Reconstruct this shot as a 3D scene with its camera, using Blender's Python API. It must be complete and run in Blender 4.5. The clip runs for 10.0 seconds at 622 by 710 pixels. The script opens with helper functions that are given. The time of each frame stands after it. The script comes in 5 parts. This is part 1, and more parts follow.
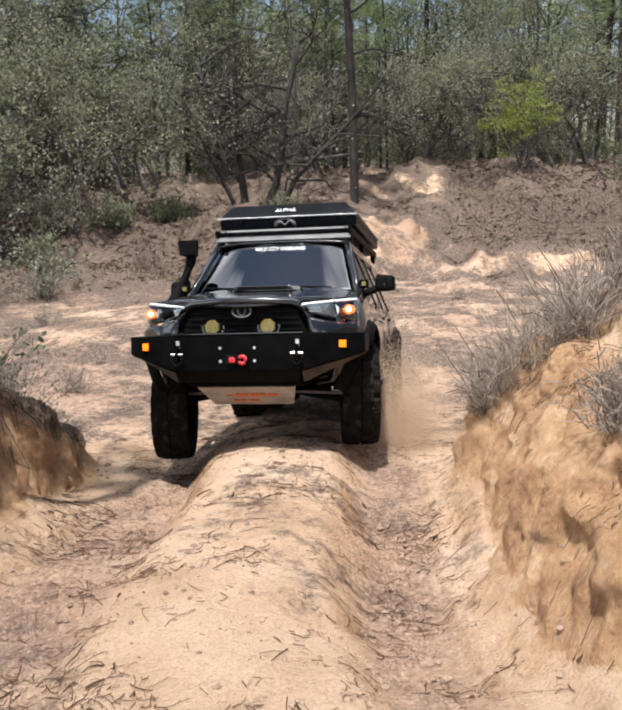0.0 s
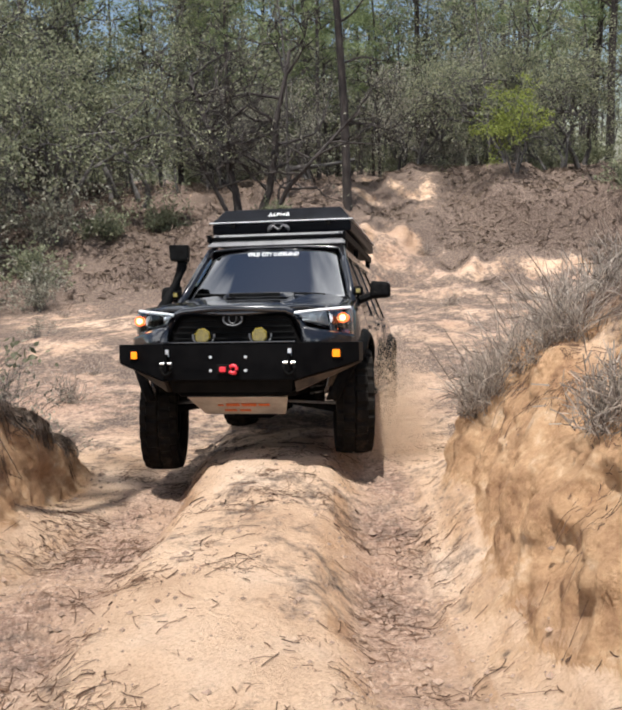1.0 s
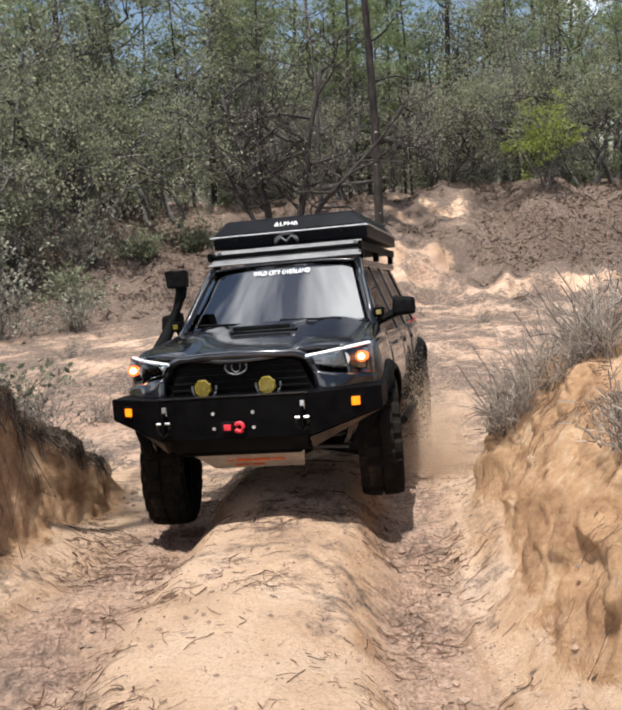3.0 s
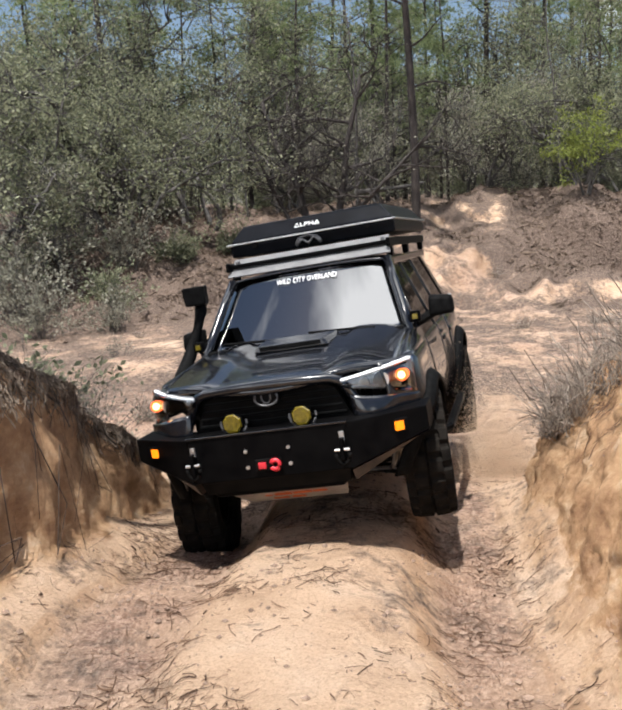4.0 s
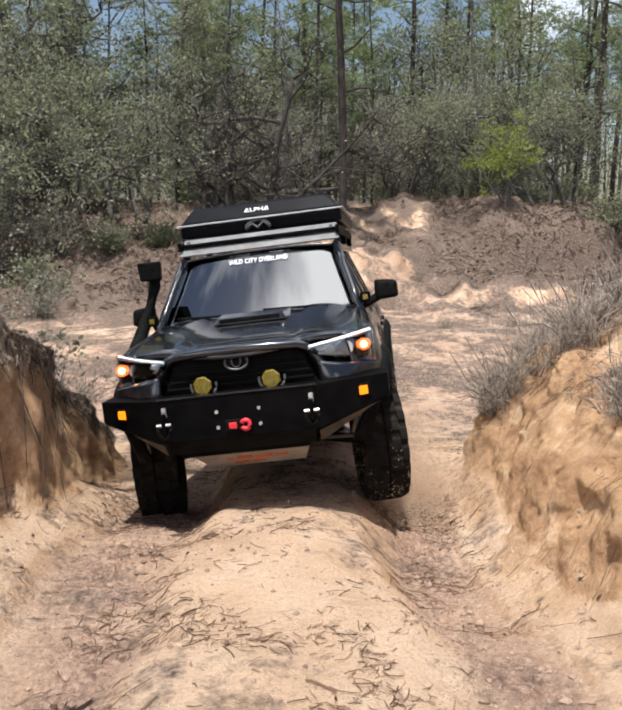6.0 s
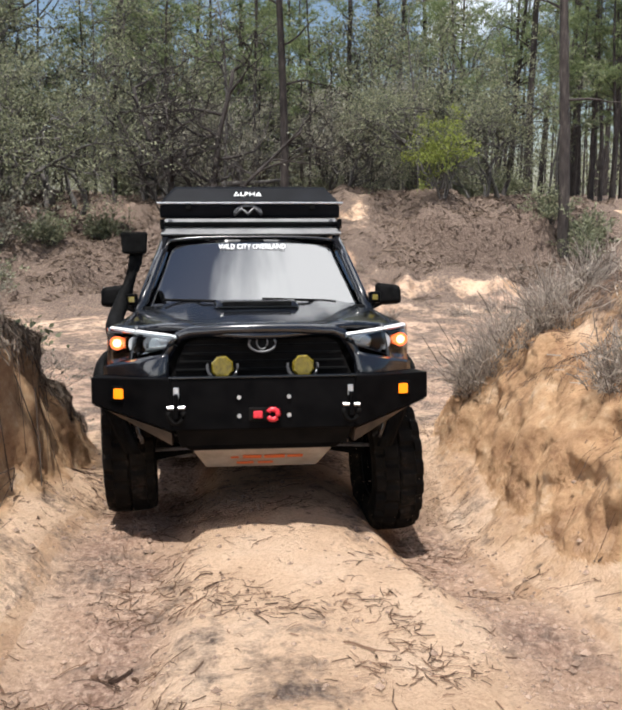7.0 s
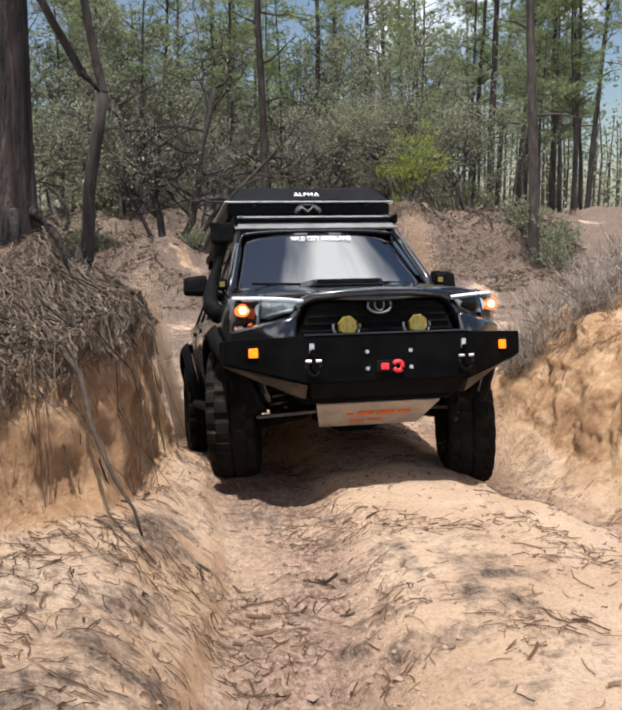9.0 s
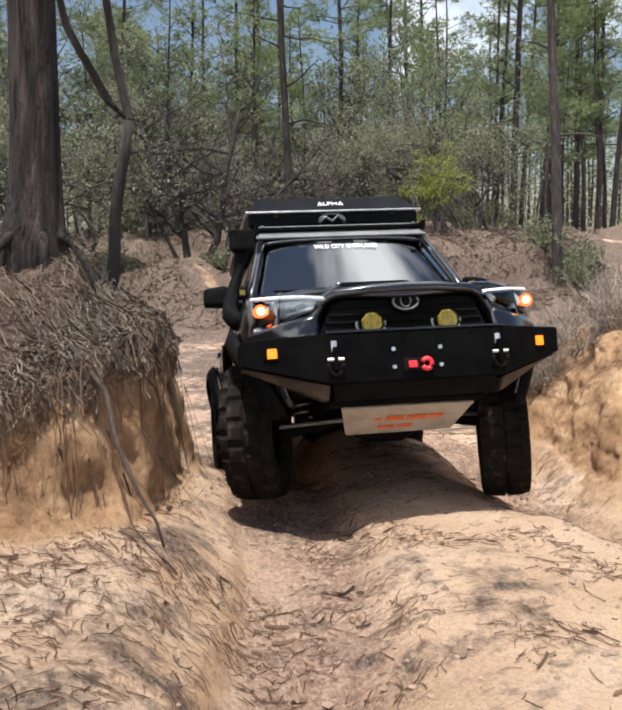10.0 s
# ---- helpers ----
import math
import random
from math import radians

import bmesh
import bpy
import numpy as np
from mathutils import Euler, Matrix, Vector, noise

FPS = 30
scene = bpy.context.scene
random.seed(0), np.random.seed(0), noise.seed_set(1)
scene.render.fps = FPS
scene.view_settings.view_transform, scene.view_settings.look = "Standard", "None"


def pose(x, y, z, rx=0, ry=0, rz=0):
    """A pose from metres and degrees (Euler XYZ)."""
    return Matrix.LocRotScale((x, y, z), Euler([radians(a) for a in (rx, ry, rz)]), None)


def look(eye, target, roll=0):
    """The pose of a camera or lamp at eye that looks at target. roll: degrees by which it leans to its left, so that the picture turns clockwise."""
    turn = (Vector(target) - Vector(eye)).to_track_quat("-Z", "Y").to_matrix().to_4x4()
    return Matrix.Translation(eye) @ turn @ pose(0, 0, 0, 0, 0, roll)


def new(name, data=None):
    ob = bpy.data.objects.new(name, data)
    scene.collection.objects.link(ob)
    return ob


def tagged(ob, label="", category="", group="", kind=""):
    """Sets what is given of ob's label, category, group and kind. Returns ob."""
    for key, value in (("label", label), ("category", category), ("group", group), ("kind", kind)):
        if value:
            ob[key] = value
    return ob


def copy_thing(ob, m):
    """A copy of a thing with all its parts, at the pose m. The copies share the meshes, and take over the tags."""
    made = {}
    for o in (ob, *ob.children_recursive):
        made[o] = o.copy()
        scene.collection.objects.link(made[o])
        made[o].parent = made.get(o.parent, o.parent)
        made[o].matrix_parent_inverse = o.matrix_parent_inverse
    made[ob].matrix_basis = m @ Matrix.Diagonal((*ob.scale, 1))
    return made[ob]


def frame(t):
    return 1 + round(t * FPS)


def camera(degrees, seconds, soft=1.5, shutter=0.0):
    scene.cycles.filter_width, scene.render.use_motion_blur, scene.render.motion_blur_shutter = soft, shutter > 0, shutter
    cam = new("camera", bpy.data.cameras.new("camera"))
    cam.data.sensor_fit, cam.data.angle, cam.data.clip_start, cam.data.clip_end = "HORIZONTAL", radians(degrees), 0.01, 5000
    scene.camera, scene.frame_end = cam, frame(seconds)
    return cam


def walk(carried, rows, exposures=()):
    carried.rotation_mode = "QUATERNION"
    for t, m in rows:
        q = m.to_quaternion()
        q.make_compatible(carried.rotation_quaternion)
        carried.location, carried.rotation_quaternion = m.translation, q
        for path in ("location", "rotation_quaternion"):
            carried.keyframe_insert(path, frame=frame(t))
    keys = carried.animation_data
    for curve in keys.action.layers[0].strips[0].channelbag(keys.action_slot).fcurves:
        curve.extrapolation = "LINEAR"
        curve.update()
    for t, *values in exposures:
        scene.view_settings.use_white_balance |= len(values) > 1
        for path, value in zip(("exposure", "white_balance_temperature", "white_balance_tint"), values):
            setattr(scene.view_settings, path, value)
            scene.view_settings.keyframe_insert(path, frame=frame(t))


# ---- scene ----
cam = camera(38.7, 10.0, soft=2.6)
PATH = [
    (0, (0.168, -0.005, 2.029), (0.102, 1.950, 1.611), -1.77),
    (0.5, (0.185, -0.018, 2.020), (0.124, 1.939, 1.613), -2.07),
    (1, (0.209, -0.027, 2.024), (0.152, 1.932, 1.623), -2.47),
    (1.5, (0.238, -0.038, 2.029), (0.181, 1.922, 1.636), -2.77),
    (2, (0.257, -0.049, 2.037), (0.193, 1.913, 1.654), -3.18),
    (2.5, (0.271, -0.062, 2.031), (0.177, 1.902, 1.666), -3.38),
    (2.7, (0.266, -0.066, 2.034), (0.158, 1.898, 1.672), -3.38),
    (4, (0.078, -0.169, 2.036), (-0.121, 1.791, 1.691), -2.79),
    (4.5, (-0.163, -0.271, 2.009), (-0.341, 1.690, 1.659), -2.09),
    (5, (-0.272, -0.376, 1.985), (-0.402, 1.590, 1.641), -1.38),
    (5.5, (-0.250, -0.550, 1.933), (-0.323, 1.419, 1.589), -0.58),
    (6, (-0.266, -0.711, 1.932), (-0.267, 1.260, 1.588), 0.12),
    (6.2, (-0.289, -0.705, 1.949), (-0.265, 1.263, 1.593), 0.12),
    (7.5, (-1.007, -1.052, 1.809), (-0.765, 0.901, 1.451), 0.81),
    (8, (-1.291, -1.300, 1.749), (-0.994, 0.644, 1.381), 0.91),
    (8.5, (-1.635, -1.414, 1.709), (-1.333, 0.532, 1.360), 0.21),
    (9, (-1.806, -1.536, 1.722), (-1.540, 0.421, 1.404), -0.19),
    (9.5, (-1.781, -1.655, 1.732), (-1.562, 0.312, 1.444), -0.49),
    (10, (-1.787, -1.670, 1.734), (-1.575, 0.300, 1.460), -0.49),
]
walk(cam, [(t, look(eye, target, roll)) for t, eye, target, roll in PATH])

# ---- world, sun, exposure ----
scene.view_settings.exposure = 0.50
SUN_FROM = Vector((-0.08, -0.23, 0.97)).normalized()
world = bpy.data.worlds.new("sky")
scene.world = world
world.use_nodes = True
wn, wl = world.node_tree.nodes, world.node_tree.links
sky = wn.new("ShaderNodeTexSky")
sky.sky_type, sky.sun_disc = "NISHITA", False
sky.sun_elevation = math.asin(SUN_FROM.z)
sky.sun_rotation = math.atan2(SUN_FROM.x, SUN_FROM.y)
geo = wn.new("ShaderNodeTexCoord")
cloud = wn.new("ShaderNodeTexNoise")
cloud.inputs["Scale"].default_value, cloud.inputs["Detail"].default_value = 1.6, 6.0
ramp = wn.new("ShaderNodeValToRGB")
ramp.color_ramp.elements[0].position, ramp.color_ramp.elements[1].position = 0.515, 0.63
white = wn.new("ShaderNodeMix")
white.data_type = "RGBA"
white.inputs["B"].default_value = (27.0, 27.3, 27.8, 1)
drift = wn.new("ShaderNodeMapping")
drift.inputs["Location"].default_value = (-5.4, -6.1, -0.1)
wl.new(geo.outputs["Generated"], drift.inputs["Vector"])
wl.new(drift.outputs["Vector"], cloud.inputs["Vector"])
wl.new(cloud.outputs["Fac"], ramp.inputs["Fac"])
wl.new(ramp.outputs["Color"], white.inputs["Factor"])
wl.new(sky.outputs["Color"], white.inputs["A"])
wl.new(white.outputs["Result"], wn["Background"].inputs["Color"])
wn["Background"].inputs["Strength"].default_value = 0.08
sun = new("sun", bpy.data.lights.new("sun", "SUN"))
sun.data.energy, sun.data.angle, sun.data.color = 5.0, radians(0.6), (1.0, 0.97, 0.93)
sun.matrix_world = look((0, 0, 60), Vector((0, 0, 60)) - SUN_FROM)


# ---- materials ----
def material(name, rough=0.6, metal=0.0, coat=0.0):
    m = bpy.data.materials.new(name)
    m.use_nodes = True
    b = m.node_tree.nodes["Principled BSDF"]
    b.inputs["Roughness"].default_value, b.inputs["Metallic"].default_value = rough, metal
    b.inputs["Coat Weight"].default_value = coat
    return m, m.node_tree.nodes, m.node_tree.links, b


def noise_node(n, l, scale, detail=5.0, rough=0.6, coords="Object", stretch=None):
    tc = n.new("ShaderNodeTexCoord")
    t = n.new("ShaderNodeTexNoise")
    t.inputs["Scale"].default_value, t.inputs["Detail"].default_value, t.inputs["Roughness"].default_value = scale, detail, rough
    if stretch:
        mp = n.new("ShaderNodeMapping")
        mp.inputs["Scale"].default_value = stretch
        l.new(tc.outputs[coords], mp.inputs["Vector"])
        l.new(mp.outputs["Vector"], t.inputs["Vector"])
    else:
        l.new(tc.outputs[coords], t.inputs["Vector"])
    return t.outputs["Fac"]


def ramp_node(n, l, fac, stops):
    r = n.new("ShaderNodeValToRGB")
    while len(r.color_ramp.elements) < len(stops):
        r.color_ramp.elements.new(0.5)
    for e, (p, c) in zip(r.color_ramp.elements, stops):
        e.position, e.color = p, (*c, 1)
    l.new(fac, r.inputs["Fac"])
    return r.outputs["Color"]


def mix_node(n, l, fac, a, b, blend="MIX"):
    m = n.new("ShaderNodeMix")
    m.data_type, m.blend_type = "RGBA", blend
    for sock, v in ((m.inputs["Factor"], fac), (m.inputs["A"], a), (m.inputs["B"], b)):
        if isinstance(v, (int, float)):
            sock.default_value = v
        elif isinstance(v, tuple):
            sock.default_value = (*v, 1)
        else:
            l.new(v, sock)
    return m.outputs["Result"]


def bump_node(n, l, b, height, strength, distance):
    k = n.new("ShaderNodeBump")
    k.inputs["Strength"].default_value, k.inputs["Distance"].default_value = strength, distance
    l.new(height, k.inputs["Height"])
    l.new(k.outputs["Normal"], b.inputs["Normal"])


def surface(name, stops, scale, rough=0.6, metal=0.0, coat=0.0, bump=0.0, bump_scale=None, distance=0.01, stretch=None, vary=0.0):
    """A grainy surface: colours by noise, fine relief, a shade of its own for each object."""
    m, n, l, b = material(name, rough, metal, coat)
    fac = noise_node(n, l, scale, stretch=stretch)
    col = ramp_node(n, l, fac, stops)
    if vary:
        info = n.new("ShaderNodeObjectInfo")
        hsv = n.new("ShaderNodeHueSaturation")
        mr = n.new("ShaderNodeMapRange")
        mr.inputs["To Min"].default_value, mr.inputs["To Max"].default_value = 1 - vary, 1 + vary
        l.new(info.outputs["Random"], mr.inputs["Value"])
        l.new(mr.outputs["Result"], hsv.inputs["Value"])
        l.new(col, hsv.inputs["Color"])
        col = hsv.outputs["Color"]
    l.new(col, b.inputs["Base Color"])
    if bump:
        bump_node(n, l, b, noise_node(n, l, bump_scale or scale * 4, stretch=stretch), bump, distance)
    return m


def leaf_material(name, dark, light, rough=0.75):
    """Leaves: each with its own shade, and some light through them."""
    m, n, l, b = material(name, rough)
    g = n.new("ShaderNodeNewGeometry")
    col = ramp_node(n, l, g.outputs["Random Per Island"], [(0.0, dark), (1.0, light)])
    l.new(col, b.inputs["Base Color"])
    b.inputs["Specular IOR Level"].default_value = 0.2
    tr = n.new("ShaderNodeBsdfTranslucent")
    l.new(col, tr.inputs["Color"])
    mx = n.new("ShaderNodeMixShader")
    mx.inputs["Fac"].default_value = 0.42
    l.new(b.outputs["BSDF"], mx.inputs[1])
    l.new(tr.outputs["BSDF"], mx.inputs[2])
    l.new(mx.outputs["Shader"], n["Material Output"].inputs["Surface"])
    return m


def ground_material():
    """Sand with grain, orange clay where it stands steep, needles and leaf litter where the mask says."""
    m, n, l, b = material("sandy_ground", 0.95)
    b.inputs["Specular IOR Level"].default_value = 0.15
    sand = ramp_node(n, l, noise_node(n, l, 1.1, 8), [(0.3, (0.50, 0.335, 0.22)), (0.5, (0.66, 0.468, 0.325)), (0.7, (0.74, 0.565, 0.425))])
    grain = ramp_node(n, l, noise_node(n, l, 60, 6, 0.75), [(0.3, (0.62, 0.55, 0.5)), (0.52, (1.0, 1.0, 1.0)), (0.8, (1.12, 1.1, 1.05))])
    sand = mix_node(n, l, 0.8, sand, grain, "MULTIPLY")
    clay = ramp_node(n, l, noise_node(n, l, 3.2, 10, 0.78, stretch=(1, 1, 1.5)), [(0.30, (0.22, 0.12, 0.07)), (0.42, (0.38, 0.22, 0.122)), (0.54, (0.53, 0.33, 0.185)), (0.70, (0.70, 0.52, 0.36))])
    g = n.new("ShaderNodeNewGeometry")
    sep = n.new("ShaderNodeSeparateXYZ")
    l.new(g.outputs["True Normal"], sep.inputs["Vector"])
    steep = ramp_node(n, l, sep.outputs["Z"], [(0.55, (1, 1, 1)), (0.85, (0, 0, 0))])
    cut = n.new("ShaderNodeAttribute")
    cut.attribute_name = "cut"
    bare = n.new("ShaderNodeMath")
    bare.operation = "MAXIMUM"
    l.new(steep, bare.inputs[0])
    l.new(cut.outputs["Fac"], bare.inputs[1])
    col = mix_node(n, l, bare.outputs["Value"], sand, clay)
    # churned ruts; past them the same mask paints the clearing's dappled shade
    worn = n.new("ShaderNodeAttribute")
    worn.attribute_name = "rut_dapple"
    churn = ramp_node(n, l, noise_node(n, l, 28, 8, 0.8), [(0.36, (0.13, 0.075, 0.055)), (0.5, (0.36, 0.235, 0.175)), (0.64, (0.61, 0.44, 0.34))])
    col = mix_node(n, l, worn.outputs["Fac"], col, churn)
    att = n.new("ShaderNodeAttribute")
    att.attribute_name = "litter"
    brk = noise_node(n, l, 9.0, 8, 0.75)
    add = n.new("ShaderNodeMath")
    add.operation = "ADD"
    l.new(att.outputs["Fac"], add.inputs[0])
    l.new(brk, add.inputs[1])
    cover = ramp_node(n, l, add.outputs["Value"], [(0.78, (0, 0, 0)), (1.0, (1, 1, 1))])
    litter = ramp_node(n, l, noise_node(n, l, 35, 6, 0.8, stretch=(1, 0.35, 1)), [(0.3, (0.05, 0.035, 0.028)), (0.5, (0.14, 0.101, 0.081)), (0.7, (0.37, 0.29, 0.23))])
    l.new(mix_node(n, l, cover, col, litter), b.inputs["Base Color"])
    h = n.new("ShaderNodeMath")
    h.operation = "ADD"
    l.new(noise_node(n, l, 22, 8, 0.75), h.inputs[0])
    l.new(brk, h.inputs[1])
    tc = n.new("ShaderNodeTexCoord")
    chunk = n.new("ShaderNodeTexVoronoi")
    chunk.inputs["Scale"].default_value = 11.0
    l.new(tc.outputs["Object"], chunk.inputs["Vector"])
    face = n.new("ShaderNodeMath")
    face.operation = "MULTIPLY"
    l.new(chunk.outputs["Distance"], face.inputs[0])
    l.new(steep, face.inputs[1])
    more = n.new("ShaderNodeMath")
    more.operation = "MULTIPLY_ADD"
    more.inputs[1].default_value = 0.6
    l.new(face.outputs["Value"], more.inputs[0])
    l.new(h.outputs["Value"], more.inputs[2])
    h = more
    bump_node(n, l, b, h.outputs["Value"], 1.0, 0.045)
    return m


M_GROUND = ground_material()
M_BARK = surface("pine_bark", [(0.3, (0.02, 0.016, 0.0145)), (0.55, (0.05, 0.04, 0.036)), (0.75, (0.10, 0.083, 0.073))], 9, 0.95, bump=1.0, bump_scale=16, distance=0.05, stretch=(1, 1, 0.25), vary=0.25)
M_BARK_NEAR = surface("reddish_pine_bark", [(0.36, (0.006, 0.004, 0.004)), (0.5, (0.03, 0.021, 0.019)), (0.68, (0.085, 0.06, 0.052))], 9, 0.95, bump=1.0, bump_scale=13, distance=0.16, stretch=(1.7, 1.7, 0.2))
M_GREYWOOD = surface("grey_branch_bark", [(0.3, (0.035, 0.032, 0.03)), (0.7, (0.115, 0.105, 0.097))], 12, 0.95, bump=0.5, vary=0.2)
M_NEEDLE = leaf_material("pine_needles", (0.10, 0.135, 0.06), (0.29, 0.34, 0.17))
M_OAK = leaf_material("scrub_leaves", (0.11, 0.125, 0.075), (0.33, 0.34, 0.22))
M_GREYLEAF = leaf_material("dry_grey_leaves", (0.16, 0.15, 0.115), (0.40, 0.39, 0.31))
M_LIME = leaf_material("fresh_lime_leaves", (0.14, 0.18, 0.04), (0.33, 0.37, 0.10))
M_DRYGRASS = leaf_material("dry_grass", (0.10, 0.075, 0.06), (0.52, 0.45, 0.38))
M_CLOD = surface("crumbled_sand", [(0.3, (0.13, 0.085, 0.062)), (0.7, (0.36, 0.255, 0.19))], 6, 0.95)
M_ROOT = surface("root", [(0.3, (0.022, 0.015, 0.012)), (0.7, (0.075, 0.052, 0.04))], 25, 0.95, bump=0.5)
M_MATROOT = leaf_material("fine_root_mat", (0.05, 0.037, 0.03), (0.40, 0.32, 0.25), 0.9)
M_DEADLEAF = leaf_material("fallen_leaves", (0.05, 0.036, 0.028), (0.24, 0.18, 0.138), 0.9)
M_TWIG = leaf_material("needle_litter", (0.05, 0.03, 0.022), (0.27, 0.17, 0.115), 0.9)


# ---- helpers of this scene ----
def part(name, bm, mat, parent=None, label="", smooth=False):
    me = bpy.data.meshes.new(name)
    bm.normal_update()
    bm.to_mesh(me)
    bm.free()
    for mm in mat if isinstance(mat, (list, tuple)) else [mat]:
        me.materials.append(mm)
    if smooth:
        for p in me.polygons:
            p.use_smooth = True
    ob = new(name, me)
    ob.parent = parent
    return tagged(ob, label) if label else ob


def mesh_thing(name, verts, faces, mat, parent=None, smooth=False):
    me = bpy.data.meshes.new(name)
    me.from_pydata(verts, [], faces)
    me.materials.append(mat)
    if smooth:
        me.polygons.foreach_set("use_smooth", [True] * len(me.polygons))
    me.update()
    ob = new(name, me)
    ob.parent = parent
    return ob


def sm(a, b, x):
    t = np.clip((np.asarray(x, float) - a) / (b - a), 0, 1)
    return t * t * (3 - 2 * t)


def hash2(ix, iy, seed):
    n = np.sin(ix * 127.1 + iy * 311.7 + seed * 74.7) * 43758.5453
    return n - np.floor(n)


def vnoise(x, y, scale, seed=0.0):
    """Smooth value noise from -1 to 1 over patches of that size in metres."""
    x, y = np.asarray(x, float) / scale, np.asarray(y, float) / scale
    ix, iy = np.floor(x), np.floor(y)
    fx, fy = x - ix, y - iy
    fx, fy = fx * fx * (3 - 2 * fx), fy * fy * (3 - 2 * fy)
    a, b = hash2(ix, iy, seed), hash2(ix + 1, iy, seed)
    c, d = hash2(ix, iy + 1, seed), hash2(ix + 1, iy + 1, seed)
    return 2 * ((a + (b - a) * fx) * (1 - fy) + (c + (d - c) * fx) * fy) - 1


# ---- the ground: a rutted gully between two cut banks, a clearing, mounds, the forest floor ----
def along(y, *pairs):
    """A soft line through a few (y, value) pairs."""
    ys, vs = zip(*pairs)
    return (np.interp(y - 0.35, ys, vs) + 2 * np.interp(y, ys, vs) + np.interp(y + 0.35, ys, vs)) / 4


def left_edge(y):
    return along(y, (-4, -4.4), (0, -4.0), (1.2, -3.2), (1.7, -2.7), (2.1, -2.32), (2.6, -2.18), (3.4, -2.12), (4.4, -2.08), (5, -2.06), (6, -2.08), (7, -2.12), (8, -2.22), (9, -3.0))


def left_top(y):
    return along(y, (-4, 0.9), (0, 1.0), (2, 1.25), (3, 1.45), (4, 1.6), (4.9, 1.42), (5.6, 1.08), (6.4, 0.66), (7.2, 0.16), (8, -0.38), (9, -0.95))


def right_edge(y):
    return along(y, (-4, 1.7), (0, 1.5), (2, 1.2), (3, 1.09), (4, 1.12), (5, 1.15), (6, 1.16), (6.8, 1.08), (7.9, 1.2), (9, 2.0))


def right_top(y):
    return along(y, (-4, 1.0), (2, 1.05), (4, 1.2), (5.4, 1.3), (6.4, 1.2), (7.4, 0.7), (8.4, -0.2), (9.5, -0.95))


def left_cut(y):
    return left_edge(y) + 0.10 * vnoise(y, 0 * y, 0.6, 5)


def right_cut(y):
    return right_edge(y) + 0.13 * vnoise(y, 0 * y, 0.7, 7)


def rut_lines(y):
    """Where the two wheel ruts run."""
    wob = 0.05 * vnoise(y, 0 * y, 1.3, 3)
    return along(y, (-4, -1.4), (1, -1.45), (2.4, -1.34), (5, -1.3), (8, -1.38)) + wob, along(y, (0, 0.75), (3.2, 0.57), (4, 0.5), (5, 0.47), (7, 0.52), (9, 0.6)) + wob


